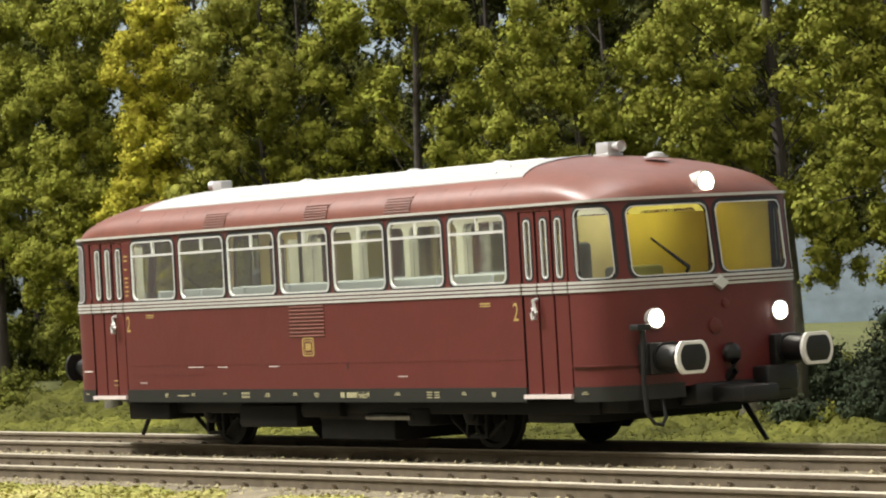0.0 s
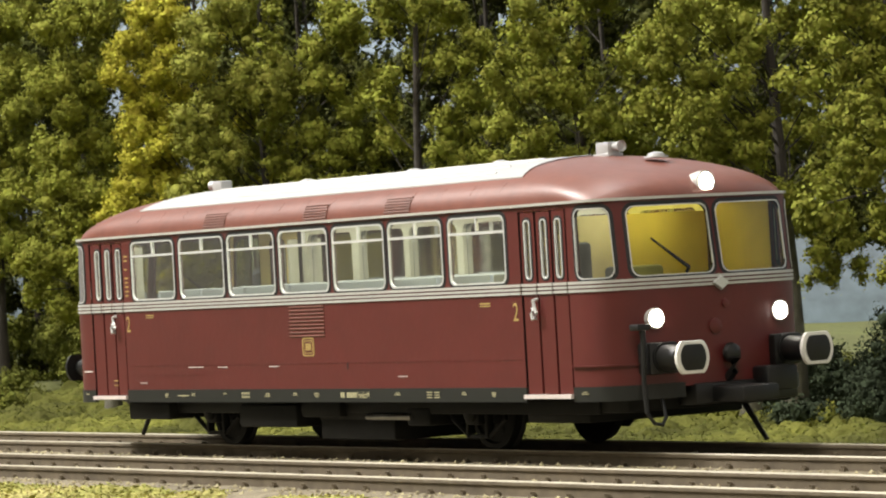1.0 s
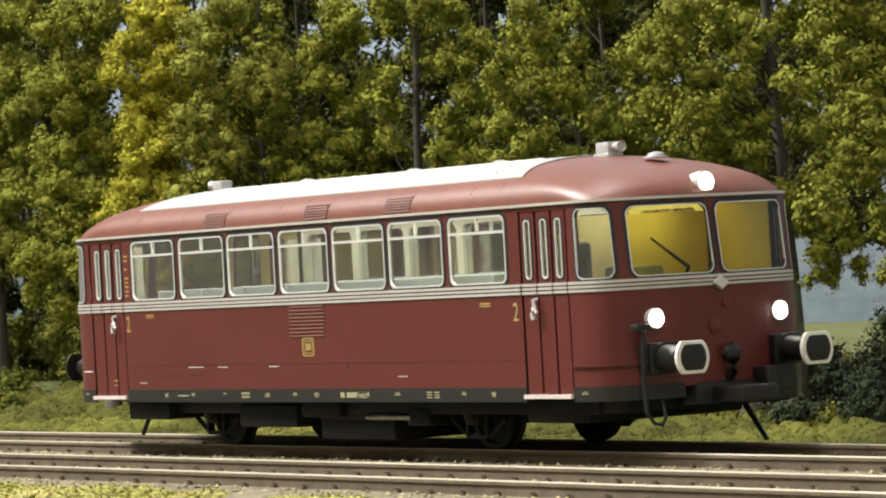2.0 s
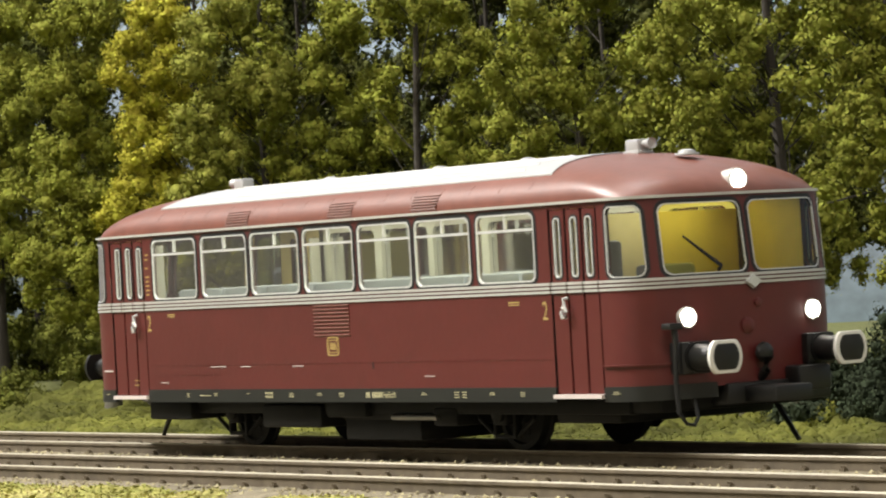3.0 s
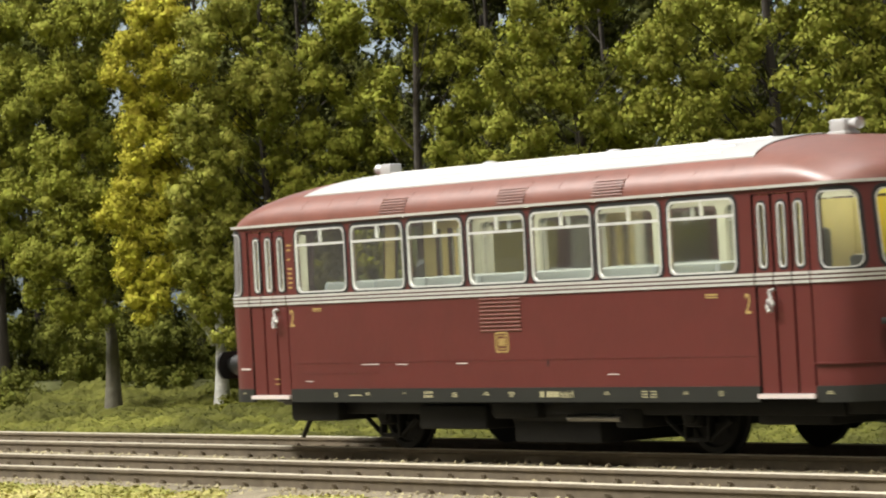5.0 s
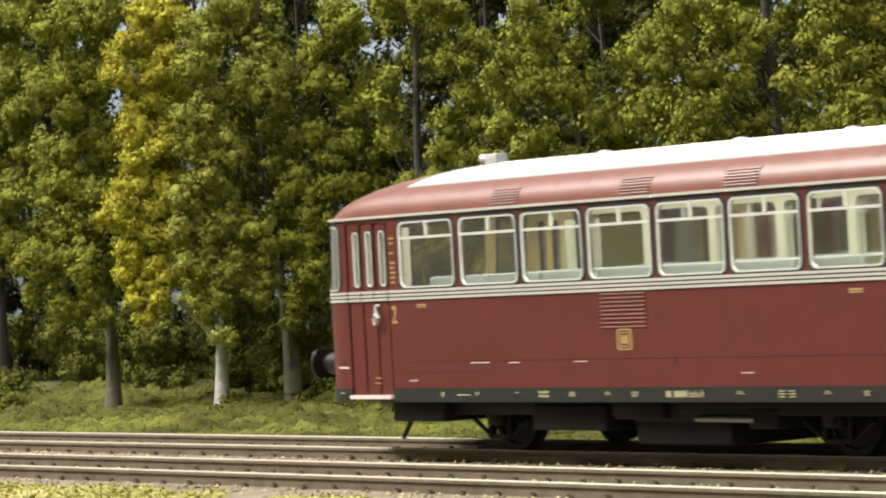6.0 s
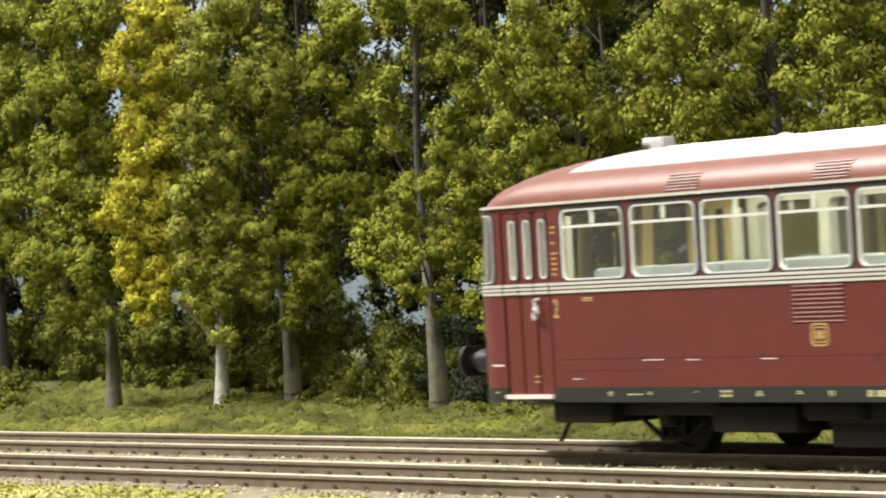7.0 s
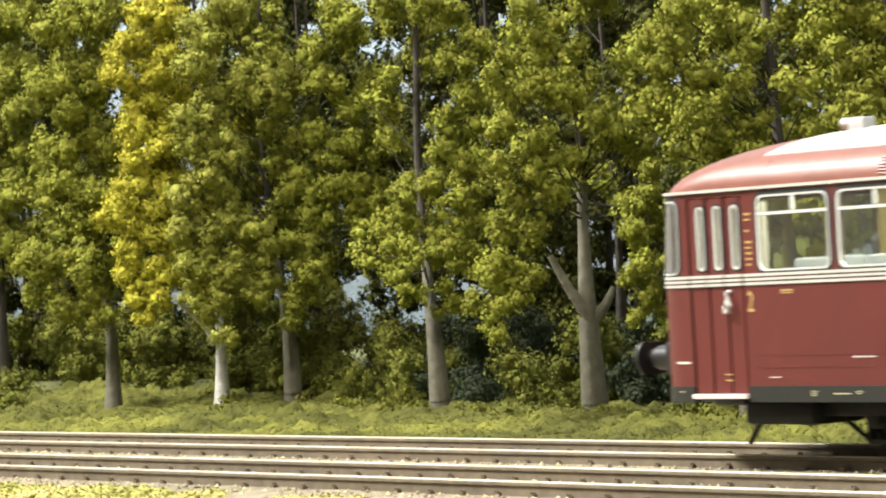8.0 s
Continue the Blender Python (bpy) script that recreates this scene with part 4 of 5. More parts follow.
def lettering(car):
    """Painted marks on the near side; what cannot be read is a plain bar."""
    def bars(name, mat, rects, out=0.004, label=""):
        for x0, x1, z0, z1 in rects:
            part(name, Geo().box(x0, x1, -HALF_W - out, -HALF_W + 0.01, z0, z1), mat, car, label, smooth=False)

    def text(word, x, z, height, mat, out, width=1.0):
        cu = bpy.data.curves.new("text", "FONT")
        cu.body, cu.size, cu.extrude = word, height * 1.4, 0.001
        tmp = new("text", cu)
        me = bpy.data.meshes.new_from_object(tmp.evaluated_get(bpy.context.evaluated_depsgraph_get()))
        bpy.data.objects.remove(tmp)
        for v in me.vertices:
            v.co = Vector(((x + v.co.x * width) * K, (-HALF_W - out - v.co.z) * K, (z + v.co.y) * K))
        me.materials.clear()
        me.materials.append(mat)
        ob = new("lettering", me)
        ob.parent = car
        return tagged(ob, "yellow painted writing")

    text("2", -4.55, 1.535, 0.215, YELLOW, 0.004, 0.75)
    text("2", 4.40, 1.515, 0.215, YELLOW, 0.004, 0.75)
    text("Frankfurt/M", 1.08, 0.652, 0.076, PALE, 0.018, 0.52)
    bars("print", PALE, [(0.70 + 0.046 * i, 0.732 + 0.046 * i, 0.655, 0.72) for i in range(8) if i not in (2,)], 0.016, "yellow number print")
    rows = []
    rng = random.Random(4)
    for x in (-5.7, -3.55, -2.85, -2.05, -1.0, -0.35, 0.15, 1.95, 3.35, 3.95, 5.7):
        for k in range(rng.randint(1, 3)):
            w = rng.uniform(0.03, 0.065)
            rows.append((x - w, x + w, 0.705 - 0.020 * k, 0.713 - 0.020 * k))
    rows += [(-1.63 + 0.05 * i, -1.60 + 0.05 * i, z, z + 0.026) for i in range(4) for z in (0.655, 0.700)]
    rows += [(2.58 + 0.16 * i, 2.68 + 0.16 * i, 0.650 + 0.03 * k, 0.660 + 0.03 * k) for i in range(2) for k in range(3)]
    rows += [(-3.25, -2.98, 0.680, 0.69)]
    bars("print", PALE, rows, 0.016, "tiny yellow print")
    bars("print", YELLOW, [(-4.00, -3.81, 1.735, 1.750), (-4.00, -3.81, 1.712, 1.722), (3.75, 3.96, 1.715, 1.732), (3.75, 3.96, 1.690, 1.702)], 0.004, "yellow print block")
    bars("print", YELLOW, [(-4.53, -4.48 + rng.uniform(0, 0.05), 2.53 - 0.058 * k, 2.552 - 0.058 * k) for k in range(10) if k not in (2, 4)], 0.004, "small yellow print column")
    bars("print", PINKISH, [(-2.95, -2.58, 1.048, 1.058), (-2.2, -1.97, 1.043, 1.053), (-0.95, -0.70, 1.043, 1.053), (1.98, 2.18, 0.90, 0.909), (-4.25, -4.07, 0.85, 0.859)], 0.006, "pale handle rails")
    bars("print", YELLOW, [(-4.97, -4.87, z, z + 0.012) for z in (0.82, 0.88)], 0.002, "small yellow print on the door")
    bars("print", RUBBER, [(0.86, 0.885, 1.0, 1.08)], 0.004)
    bars("print", PINKISH, [(-5.78, -5.55, 1.005, 1.025), ], 0.006)
    part("step_ledge", strip(Geo(), 5.50, u_of_y(-1.05), 0.985, 1.0, -1, 0.03), RED, car, "pressed ledge on the nose")
    g = Geo()
    ring(g, (-0.135, 0.135, 1.165, 1.395), 0.05, -1, 0.015, 0.006, 0.0)
    ring(g, (-0.10, 0.10, 1.20, 1.36), 0.03, -1, 0.010, 0.006, 0.0)
    for i in range(3):
        g.box(-0.06 + 0.045 * i, -0.03 + 0.045 * i, -HALF_W - 0.006, -HALF_W + 0.01, 1.235, 1.325)
    part("emblem", g, YELLOW, car, "yellow rounded square emblem", smooth=False)
    g = Geo()
    for i in range(9):
        z = 1.415 + 0.045 * i
        g.tube([(-0.40, -HALF_W - 0.004, z), (0.40, -HALF_W - 0.004, z)], 0.010, 8)
    # Paler red than the body puts the ribs' highlights into their colour.
    part("side_louvre", g, REDPALE, car, "ribbed red louvre panel, paler for rib highlights")


railcar = build_railcar()
wheelsets = build_running_gear(railcar)
build_interior(railcar)
lettering(railcar)


# ---- the row of trees, bushes and turf ----
BOUGHS_A = ((0.19, -0.81, 7.25, 0.55), (0.47, -0.25, 7.5, 0.5), (0.15, -1.04, 6.15, 0.52), (0.33, -0.43, 6.35, 0.45), (0.25, -0.87, 5.64, 0.47), (0.49, -0.36, 5.95, 0.35), (-0.03, -0.9, 4.83, 0.5), (0.56, -0.27, 4.94, 0.45), (-0.06, -0.93, 4.0, 0.56), (0.44, -0.46, 3.96, 0.47), (0.04, -0.84, 3.38, 0.47), (0.34, -0.31, 3.4, 0.4), (-0.29, -1.34, 2.64, 0.5), (0.41, -0.83, 2.65, 0.49), (-0.53, -1.37, 2.15, 0.27), (0.1, -0.85, 1.83, 0.45), (0.45, -0.57, 2.14, 0.41), (0.57, -0.59, 1.58, 0.32))
BOUGHS_F = ((0.64, 0.08, 8.0, 0.62), (0.46, -0.03, 6.8, 0.65), (0.84, 0.13, 6.11, 0.51), (0.43, 0.17, 5.29, 0.65), (0.57, -0.18, 4.26, 0.62), (0.44, 0.04, 3.36, 0.54), (0.64, 0.51, 7.14, 0.46), (0.12, -0.25, 2.59, 0.35))
BOUGHS_B = ((-0.16, -1.2, 7.4, 0.43), (0.26, -0.82, 7.25, 0.46), (-0.3, -1.28, 6.81, 0.41), (-0.47, -1.65, 6.45, 0.32), (-0.37, -1.61, 6.0, 0.4), (-0.09, -1.13, 6.19, 0.44), (0.15, -0.79, 6.71, 0.36), (-0.28, -1.18, 5.56, 0.44), (-0.01, -0.53, 5.85, 0.34), (-0.32, -1.32, 5.02, 0.44), (0.07, -1.05, 4.88, 0.4), (-0.23, -1.35, 4.47, 0.43), (-0.47, -1.56, 3.84, 0.44), (-0.07, -1.22, 4.02, 0.41), (-0.59, -1.73, 3.47, 0.39), (-0.22, -1.23, 3.43, 0.46), (-0.22, -1.57, 3.01, 0.41), (0.01, -1.14, 2.93, 0.39), (-0.5, -1.56, 2.53, 0.4), (-0.09, -1.21, 2.39, 0.4), (-0.28, -1.48, 1.98, 0.4), (0.07, -1.12, 1.95, 0.34), (-0.19, -1.49, 1.63, 0.29))
BOUGHS_C1 = ((-0.06, -1.57, 6.82, 0.48), (0.12, -1.78, 6.22, 0.4), (0.23, -1.11, 7.11, 0.43), (0.11, -1.46, 5.41, 0.48), (-0.04, -1.82, 5.17, 0.4), (0.35, -0.89, 5.87, 0.43), (0.63, -0.51, 5.63, 0.45), (0.54, 0.07, 5.89, 0.38), (-0.01, -1.74, 4.66, 0.45), (0.37, -1.33, 4.63, 0.38), (0.05, -1.64, 3.93, 0.45), (-0.13, -1.98, 3.69, 0.38), (0.18, -1.28, 3.7, 0.41), (-0.17, -1.93, 3.1, 0.43), (0.16, -1.51, 3.12, 0.45), (0.45, -1.0, 3.14, 0.41), (0.49, -0.74, 2.7, 0.41), (-0.06, -1.91, 2.46, 0.43), (0.35, -1.48, 2.48, 0.45), (-0.21, -1.86, 1.92, 0.31), (0.23, -1.44, 1.89, 0.4), (-0.15, -1.56, 1.48, 0.29), (0.45, -1.08, 1.87, 0.36), (0.57, -0.65, 2.06, 0.29), (0.3, -1.57, 1.05, 0.24))
BOUGHS_C2 = ((1.55, 0.57, 6.98, 0.5), (1.48, 0.9, 6.5, 0.41), (1.08, 0.26, 6.33, 0.41), (1.26, 0.3, 5.73, 0.43), (1.49, 1.23, 5.69, 0.43), (1.45, 0.71, 5.17, 0.36), (1.44, 0.99, 4.63, 0.5), (0.97, 0.29, 4.73, 0.36), (1.14, 0.53, 4.34, 0.38), (1.73, 1.17, 4.34, 0.31), (0.78, 0.09, 3.78, 0.48), (1.24, 0.56, 3.8, 0.45), (1.52, 1.01, 3.66, 0.5), (1.76, 1.37, 3.37, 0.33), (0.9, 0.23, 3.24, 0.41), (1.49, 0.87, 3.19, 0.41), (0.8, -0.11, 2.77, 0.41), (1.03, -0.1, 2.28, 0.38), (0.95, -0.14, 1.81, 0.38), (0.79, -0.29, 1.39, 0.31), (1.03, 0.26, 2.0, 0.26))
BOUGHS_D = ((0.7, -0.16, 6.62, 0.4), (0.97, 0.31, 6.5, 0.31), (1.07, 0.07, 5.7, 0.37), (1.25, 0.44, 5.98, 0.35), (0.91, 0.44, 5.12, 0.42), (0.75, 0.1, 4.69, 0.33), (0.7, -0.03, 4.06, 0.37), (0.92, 0.47, 3.93, 0.38), (0.71, -0.19, 3.47, 0.4), (0.99, 0.26, 3.34, 0.37), (0.29, -0.51, 3.5, 0.31), (0.1, -0.54, 2.97, 0.35), (0.72, -0.12, 2.88, 0.42), (0.94, 0.44, 2.8, 0.4), (0.09, -0.79, 2.63, 0.29), (0.58, -0.62, 2.51, 0.37), (0.84, -0.12, 2.38, 0.37), (0.11, -0.77, 2.09, 0.29), (0.35, -0.67, 1.64, 0.29), (0.81, -0.14, 1.74, 0.29), (0.54, -0.1, 1.4, 0.22))
BOUGHS_E = ((0.59, -1.49, 6.06, 0.31), (0.73, -1.19, 5.61, 0.33), (0.35, -1.76, 5.16, 0.35), (0.43, -1.62, 4.8, 0.31), (0.59, -1.12, 4.82, 0.37), (0.79, -0.73, 4.71, 0.28), (0.04, -1.64, 4.39, 0.36), (0.58, -1.3, 4.13, 0.33), (0.06, -1.6, 3.72, 0.34), (0.38, -1.19, 3.61, 0.35), (0.2, -1.52, 3.18, 0.33), (0.49, -1.08, 3.16, 0.32), (0.69, -0.86, 3.67, 0.28), (0.02, -1.64, 2.67, 0.34), (0.28, -1.28, 2.64, 0.34), (-0.09, -1.82, 2.15, 0.36), (0.18, -1.48, 2.04, 0.34), (-0.17, -2.01, 1.55, 0.32), (-0.03, -1.68, 1.61, 0.34), (0.48, -1.6, 1.68, 0.25), (0.03, -1.96, 1.19, 0.28), (0.9, 0.0, 4.12, 0.38), (0.93, 0.4, 3.86, 0.36), (0.92, -0.27, 4.39, 0.28))
BOUGHS_E2 = ((-0.53, -1.35, 3.04, 0.33), (-0.53, -1.14, 2.69, 0.31), (-0.51, -1.63, 2.45, 0.29), (-0.32, -1.47, 2.08, 0.33), (-0.7, -1.61, 1.9, 0.25), (-0.55, -1.44, 1.59, 0.31), (-0.74, -1.43, 1.25, 0.23), (-0.56, -1.13, 1.36, 0.23), (-0.53, -1.33, 3.39, 0.25))
BOUGHS_G1 = ((-0.32, -1.51, 5.7, 0.33), (0.15, -1.31, 5.66, 0.29), (0.23, -0.5, 5.44, 0.31), (-0.78, -1.71, 5.25, 0.32), (-0.18, -1.76, 5.24, 0.29), (-0.54, -1.81, 4.88, 0.31), (0.04, -0.98, 5.38, 0.24), (0.29, -0.76, 5.05, 0.29), (-0.2, -1.25, 4.78, 0.35), (0.21, -0.95, 4.66, 0.29), (-0.02, -1.62, 4.28, 0.33), (0.19, -1.26, 4.26, 0.29), (-0.03, -1.46, 3.85, 0.31), (0.06, -1.0, 3.85, 0.31), (0.24, -0.61, 3.93, 0.28), (-0.03, -1.07, 3.44, 0.31), (0.33, -0.82, 3.54, 0.29), (-0.31, -1.67, 3.6, 0.24))
BOUGHS_G2 = ((0.74, 0.03, 5.27, 0.28), (0.63, 0.17, 4.45, 0.3), (0.63, 0.24, 3.87, 0.26), (0.52, -0.22, 2.98, 0.33), (0.89, 0.09, 3.15, 0.35), (0.67, -0.11, 2.59, 0.35), (0.91, 0.28, 2.65, 0.31), (0.95, 0.38, 2.19, 0.33), (0.73, 0.03, 2.13, 0.28), (0.79, 0.65, 1.81, 0.24), (0.59, 0.0, 1.73, 0.2), (0.73, 0.32, 1.75, 0.24))
BOUGHS_H = ((-0.21, -0.69, 5.02, 0.32), (0.02, -0.43, 4.89, 0.35), (0.16, -0.35, 4.42, 0.32), (-0.21, -0.81, 4.63, 0.24), (0.05, -0.82, 4.4, 0.27), (0.27, -0.71, 4.03, 0.33), (-0.07, -0.81, 3.77, 0.25), (0.28, -0.66, 3.54, 0.31), (0.1, -0.94, 3.31, 0.25), (0.29, -0.66, 3.08, 0.31), (0.08, -0.55, 2.66, 0.22), (0.07, -0.42, 2.23, 0.21), (0.05, -0.44, 1.81, 0.17))

OLIVE = "olive green model tree with fine leaf flock"
tree(-25.0, 9.57, 8.8, LEAF, BARK, OLIVE + " and grey trunk", 11, 0.15, BOUGHS_A, (-0.55, -0.1), 0.45, deep=2.3)
tree(-22.57, 10.58, 8.8, LEAFGOLD, BARKPALE, "golden yellow model tree with a pale forked trunk", 12, 0.115, BOUGHS_B, (-0.55, 0.25), 0.8, deep=2.0,
     arms=[([(-0.04, -0.06, 0.9), (-0.10, -0.15, 1.2), (-0.26, -0.39, 1.52), (-0.40, -0.60, 1.75)], 0.07)])
tree(-21.0, 11.2, 8.8, LEAF, BARK, OLIVE + " and straight trunk", 13, 0.175, BOUGHS_C2, (-0.55, 0.1), plug=True, deep=2.5, paler=BOUGHS_C1)
tree(-14.9, 10.49, 8.8, LEAF, BARK, OLIVE + " and bare lower trunk", 14, 0.185, BOUGHS_D, (-0.9, 0.5), plug=True, deep=2.3, fill=False)
tree(-8.35, 9.09, 8.8, LEAF, BARK, OLIVE + " and forked trunk", 15, 0.215, BOUGHS_E, (-0.3, 0.2), plug=True, deep=3.2,
     arms=[([(0.0, -0.05, 1.22), (-0.10, -0.18, 1.5), (-0.20, -0.32, 1.78), (-0.34, -0.50, 2.25)], 0.12), ([(0.02, 0.05, 1.2), (0.14, 0.2, 1.45), (0.21, 0.31, 1.7)], 0.11)])
tree(-33.2, 11.4, 8.8, LEAF, BARKSHADE, OLIVE + " and dark trunk", 16, 0.2, BOUGHS_F, (-0.3, 0.2), deep=2.4)
tree(-5.3, 9.8, 8.8, LEAF, BARK, OLIVE + " and low hanging boughs", 17, 0.17, BOUGHS_E2, (-0.3, -0.1), deep=2.2)
tree(-3.48, 9.11, 8.8, LEAF, BARK, OLIVE + " and shade-coloured upper stem", 18, 0.21, BOUGHS_G1 + BOUGHS_G2, (-0.3, 0.2), fill=False)
tree(3.4, 5.4, 8.8, LEAF, BARK, OLIVE + ", close to the line", 19, 0.2, BOUGHS_H)
# Second row: its shade is put into the leaf and bark colours.
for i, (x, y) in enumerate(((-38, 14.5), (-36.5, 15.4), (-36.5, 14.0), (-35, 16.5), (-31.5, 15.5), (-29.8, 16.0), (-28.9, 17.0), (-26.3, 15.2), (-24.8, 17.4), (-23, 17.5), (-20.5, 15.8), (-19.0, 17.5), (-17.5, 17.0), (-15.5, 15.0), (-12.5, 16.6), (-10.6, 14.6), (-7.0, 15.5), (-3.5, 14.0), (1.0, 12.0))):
    tree(x, y, 10.4, LEAFSHADED, BARKSHADE, "green model tree in the second row, shade put into its leaf colour", 30 + i, 0.13, ring_boughs(np.random.default_rng(50 + i), 2.1, 2.4 if -30 < x < -24 or x > -13 else 0.6, 9.6, (0, 0), 0.72, 0.05), far=True)


def bush(x, y, w, h, mat, label, seed, small=0.3, large=0.55):
    rng = np.random.default_rng(seed)
    z0 = ground_height(x, y) - 0.1
    b = empty("bush", x, y, z0, label, "bush", "bushes under the trees")
    for k in range(int((6 + 4 * h) * w)):
        c, r = (rng.uniform(-w, w), rng.uniform(-w, w) * 0.7, h * rng.uniform(0.1, 0.8) if k % 3 else rng.uniform(0.1, 0.5) * min(1.0, h)), rng.uniform(small, large)
        crown("leaf_clump", [(*c, r)], rng, mat, int(rng.integers(1e6)), b, 8, 8, 0.028, 25, 7)


for i, (x, y, w, h) in enumerate(((-36, 14, 1.9, 1.9), (-33, 13.5, 1.8, 1.9), (-30, 13.2, 1.8, 2.2), (-27.5, 13, 1.7, 3.0), (-25, 13.4, 1.8, 2.6), (-22.5, 13.2, 1.8, 2.0), (-20, 13.0, 1.7, 1.7))):
    bush(x, y, w, h, BUSH, "dull olive flock bush under the trees", 60 + i)
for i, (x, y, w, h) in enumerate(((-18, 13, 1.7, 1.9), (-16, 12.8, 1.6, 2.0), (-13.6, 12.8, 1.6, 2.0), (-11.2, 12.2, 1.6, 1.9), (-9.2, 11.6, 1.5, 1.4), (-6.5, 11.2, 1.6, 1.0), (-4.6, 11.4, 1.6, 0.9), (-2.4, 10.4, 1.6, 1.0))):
    bush(x, y, w, h, BUSHDARK if i not in (0, 3) else BUSH, "blue-green flock bush under the trees, shade in its colour" if i not in (0, 3) else "dull olive flock bush under the trees", 80 + i)

for i, (x, y, w, h) in enumerate(((-3.1, 10.6, 1.3, 0.8), (-6.0, 13.6, 1.5, 1.2), (-4.4, 12.6, 1.5, 1.0), (-7.6, 13.2, 1.5, 1.2))):
    bush(x, y, w, h, BUSH, "low olive flock bush at the end of the tree row", 100 + i)
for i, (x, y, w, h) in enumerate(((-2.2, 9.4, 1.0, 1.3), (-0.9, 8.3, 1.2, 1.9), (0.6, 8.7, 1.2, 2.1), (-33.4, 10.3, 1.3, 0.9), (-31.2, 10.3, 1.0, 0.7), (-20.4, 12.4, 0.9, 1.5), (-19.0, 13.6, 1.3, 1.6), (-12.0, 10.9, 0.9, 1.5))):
    bush(x, y, w, h, BUSHDARK if i < 3 else BUSH, "rounded blue-green flock bush at the row's end, shade in its colour" if i < 3 else "dull olive flock bush between the trunks", 110 + i)


for i, (x, y, w, h) in enumerate(((-26.6, 9.2, 0.6, 0.4), (-24.0, 9.6, 0.6, 0.35), (-23.2, 10.9, 0.5, 0.6), (-21.9, 10.3, 0.6, 0.5), (-20.0, 10.9, 0.6, 0.4), (-18.6, 11.2, 0.7, 0.5), (-16.6, 10.8, 0.7, 0.6), (-15.4, 9.9, 0.5, 0.5),
                                   (-13.8, 10.2, 0.6, 0.5), (-12.4, 9.4, 0.6, 0.4), (-10.6, 9.2, 0.6, 0.5), (-9.2, 8.6, 0.5, 0.4), (-7.4, 8.9, 0.5, 0.6), (-6.2, 8.6, 0.6, 0.5), (-4.4, 8.2, 0.5, 0.4), (-2.6, 7.8, 0.5, 0.4), (-0.8, 7.2, 0.6, 0.4), (0.9, 6.4, 0.5, 0.35))):
    bush(x, y, w, h, WEED, "low yellow-green flock weed at the trees' feet", 130 + i, 0.16, 0.30)


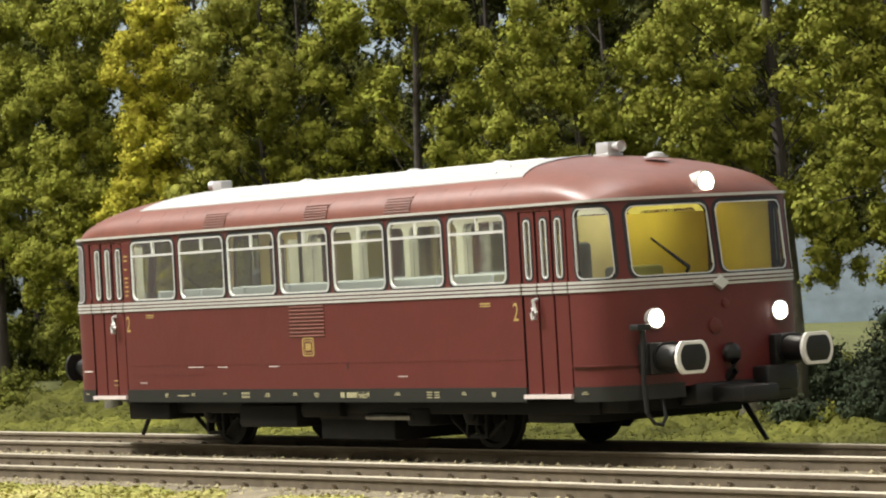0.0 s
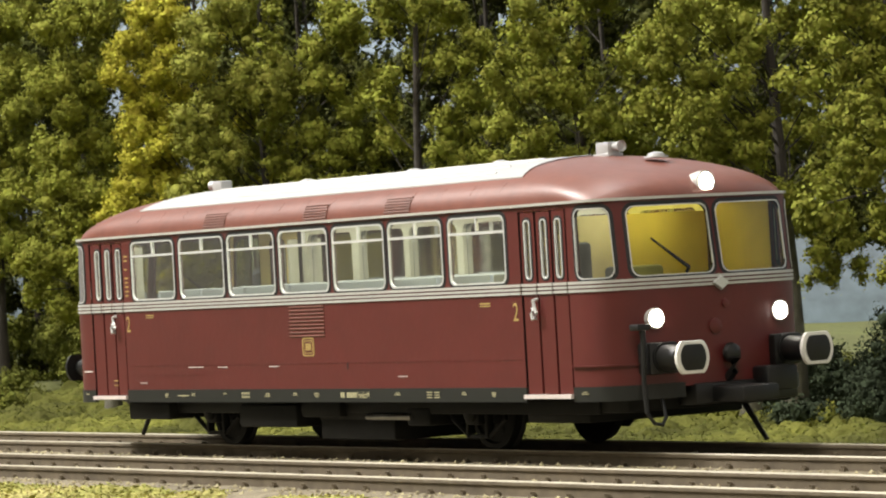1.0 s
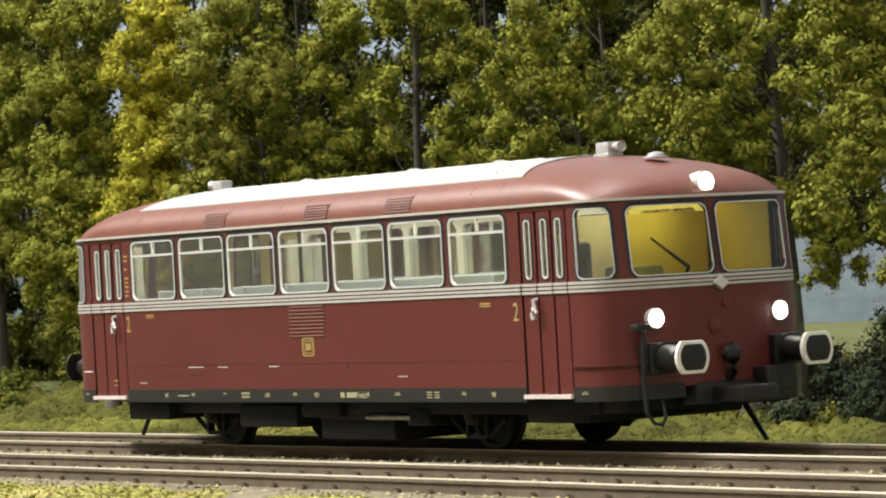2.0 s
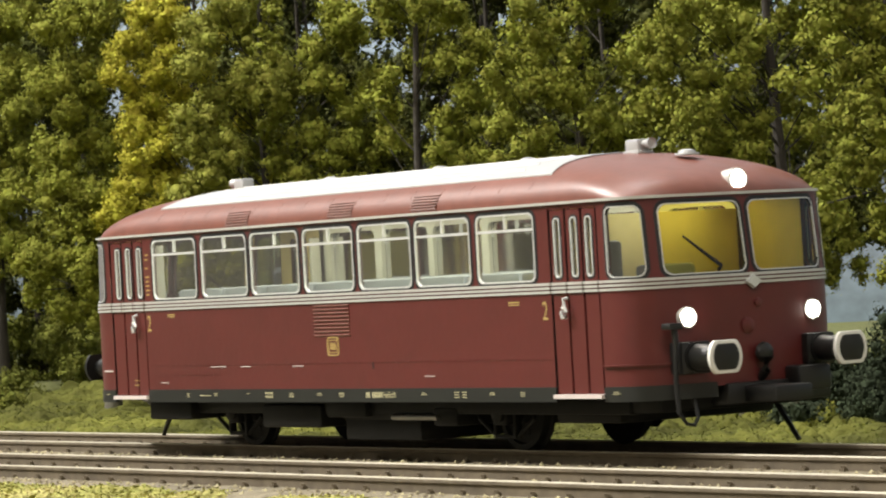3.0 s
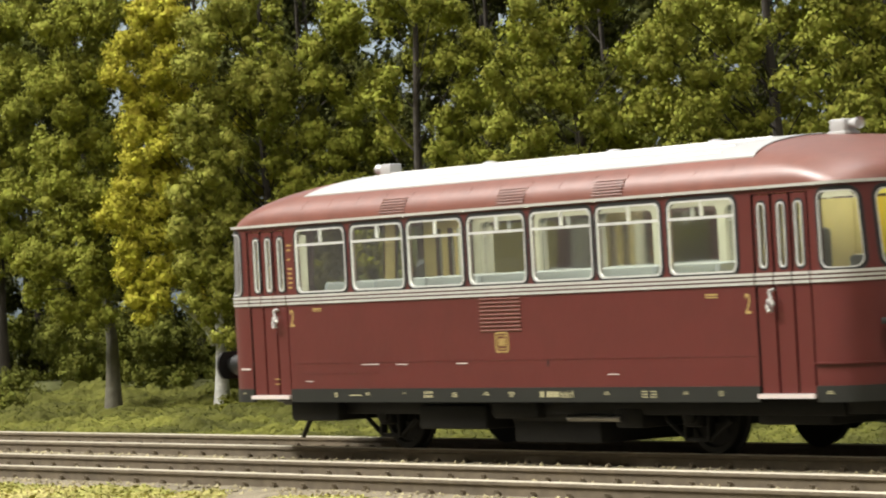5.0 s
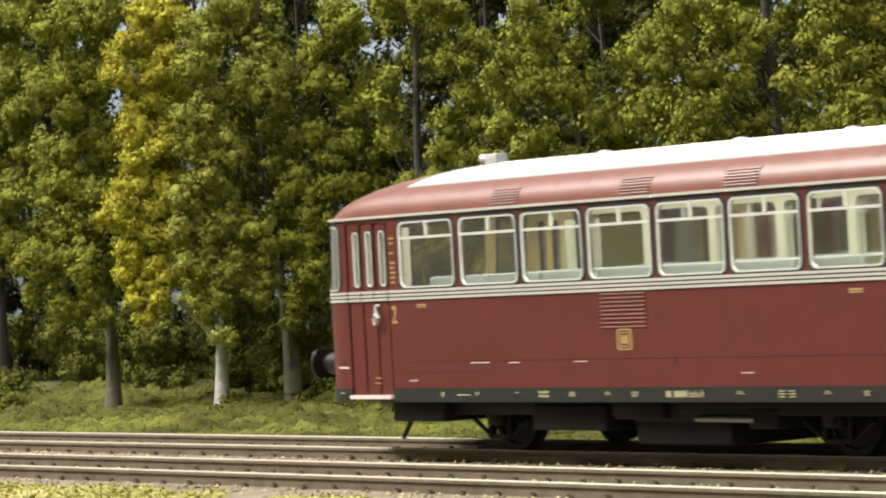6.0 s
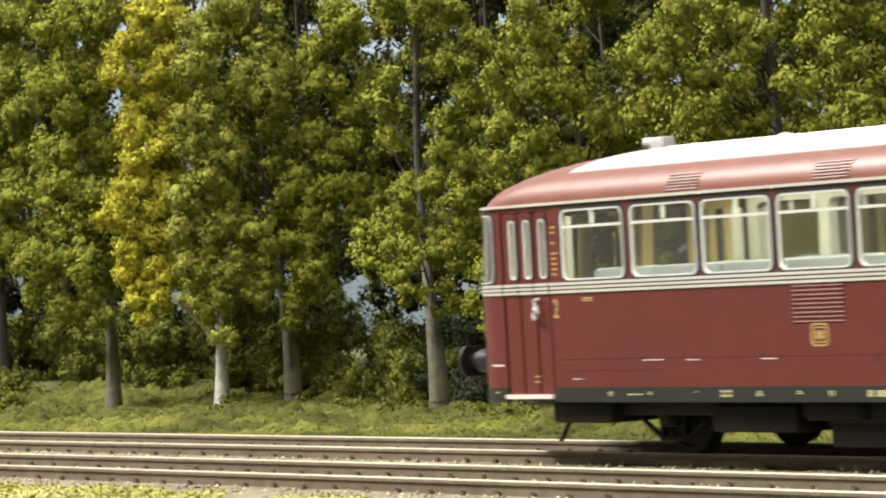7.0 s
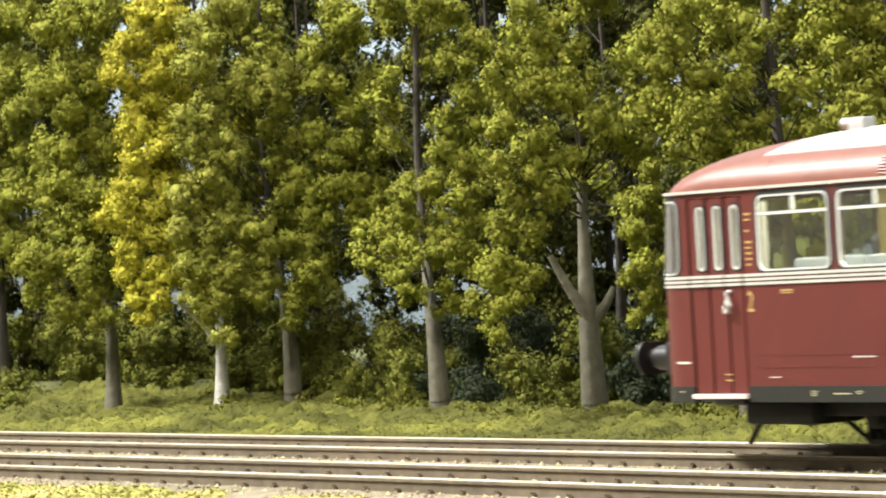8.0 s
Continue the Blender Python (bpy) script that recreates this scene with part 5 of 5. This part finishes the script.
def turf(name, x0, x1, y0, y1, step, low, high, over, seed, size, count, mat, label):
    """A mossy foam mat of rounded hummocks, with flock flakes on it."""
    rng = np.random.default_rng(seed)
    xs, ys = np.arange(x0, x1, step), np.arange(y0, y1, step)

    def height(x, y):
        grow = low + (high - low) * min(1.0, max(0.0, abs(y - (y0 if y0 > 0 else y1)) / over))
        p = Vector((x, y, seed))
        lump = abs(noise.noise(p * 0.95)) * 1.25 + abs(noise.noise(p * 2.3)) * 1.1 + abs(noise.noise(p * 5.5)) * 0.75 + abs(noise.noise(p * 11)) * 0.22
        return ground_height(x, y) + grow * lump + 0.01 - 0.16 * max(0.0, 1 - (x1 - x) / 0.6)

    z = np.array([[height(x, y) for x in xs] for y in ys])
    gx, gy = np.meshgrid(xs, ys)
    gx = gx + rng.uniform(-0.3, 0.3, gx.shape) * step
    gy = gy + rng.uniform(-0.3, 0.3, gy.shape) * step
    z = z + rng.normal(size=z.shape) * 0.010
    pts = np.stack([gx, gy, z], 2).reshape(-1, 3)
    nx = len(xs)
    i, j = np.meshgrid(np.arange(len(ys) - 1), np.arange(nx - 1), indexing="ij")
    q = (i * nx + j).ravel()
    tri = np.concatenate([np.stack([q, q + 1, q + nx + 1], 1), np.stack([q, q + nx + 1, q + nx], 1)])
    gz_x, gz_y = np.gradient(z, step)[1].ravel(), np.gradient(z, step)[0].ravel()
    pick = rng.integers(0, len(pts), count)
    face = np.stack([-gz_x[pick], -gz_y[pick], np.ones(count)], 1)
    face /= np.linalg.norm(face, axis=1)[:, None]
    p = pts[pick] + rng.normal(size=(count, 3)) * np.array([step, step, 0.016]) * 0.5 + face * 0.004
    ob = flakes(name, p, size, mat, seed, 0.0, face=face * 0.9, core=(pts, tri, None))
    tagged(ob, label, "grass", kind="stuff")


turf("turf", -31, 5.5, 1.55, 12.0, 0.075, 0.09, 0.19, 5.0, 91, 0.017, 230000, TURF, "yellow-green mossy flock turf behind the track")
turf("turf", -6, 4.2, -7.5, -4.55, 0.075, 0.07, 0.06, 1.0, 92, 0.026, 32000, DRYTURF, "pale dry flock turf before the track")
turf("turf", 5.2, 8.5, -6.4, -4.80, 0.075, 0.04, 0.04, 1.0, 93, 0.026, 9000, DRYTURF, "pale dry flock turf before the track")


# ---- the railcar's run ----
def run_at(t):
    """Metres run by the railcar since the start, in prototype metres."""
    ts = (0.0, 2.0, 2.4, 2.8, 3.0, 3.5, 4.0, 4.5, 4.7, 6.0, 6.5, 7.0, 7.5, 8.0)
    ss = (0.0, 0.0, 0.09, 0.35, 0.568, 1.186, 2.197, 3.187, 3.537, 6.46, 7.926, 9.725, 11.36, 13.148)
    n = len(ts)
    d = [(ss[i + 1] - ss[i]) / (ts[i + 1] - ts[i]) for i in range(n - 1)]
    m = [0.0] + [0.0 if d[i - 1] * d[i] <= 0 else (d[i - 1] + d[i]) / 2 for i in range(1, n - 1)] + [d[-1]]
    i = min(n - 2, max(k for k in range(n) if ts[k] <= t))
    h = ts[i + 1] - ts[i]
    q = (t - ts[i]) / h
    return (ss[i] * (2 * q**3 - 3 * q**2 + 1) + m[i] * h * (q**3 - 2 * q**2 + q) + ss[i + 1] * (3 * q**2 - 2 * q**3) + m[i + 1] * h * (q**3 - q**2))


def motions():
    times = [i / 10 for i in range(81)]
    walk(railcar, [(t, pose(run_at(t) * K, 0, 0)) for t in times])
    for ws, x in wheelsets:
        walk(ws, [(t, pose(x * K, 0, 0.45 * K, 0, math.degrees(run_at(t) / 0.45), 0)) for t in times])


motions()
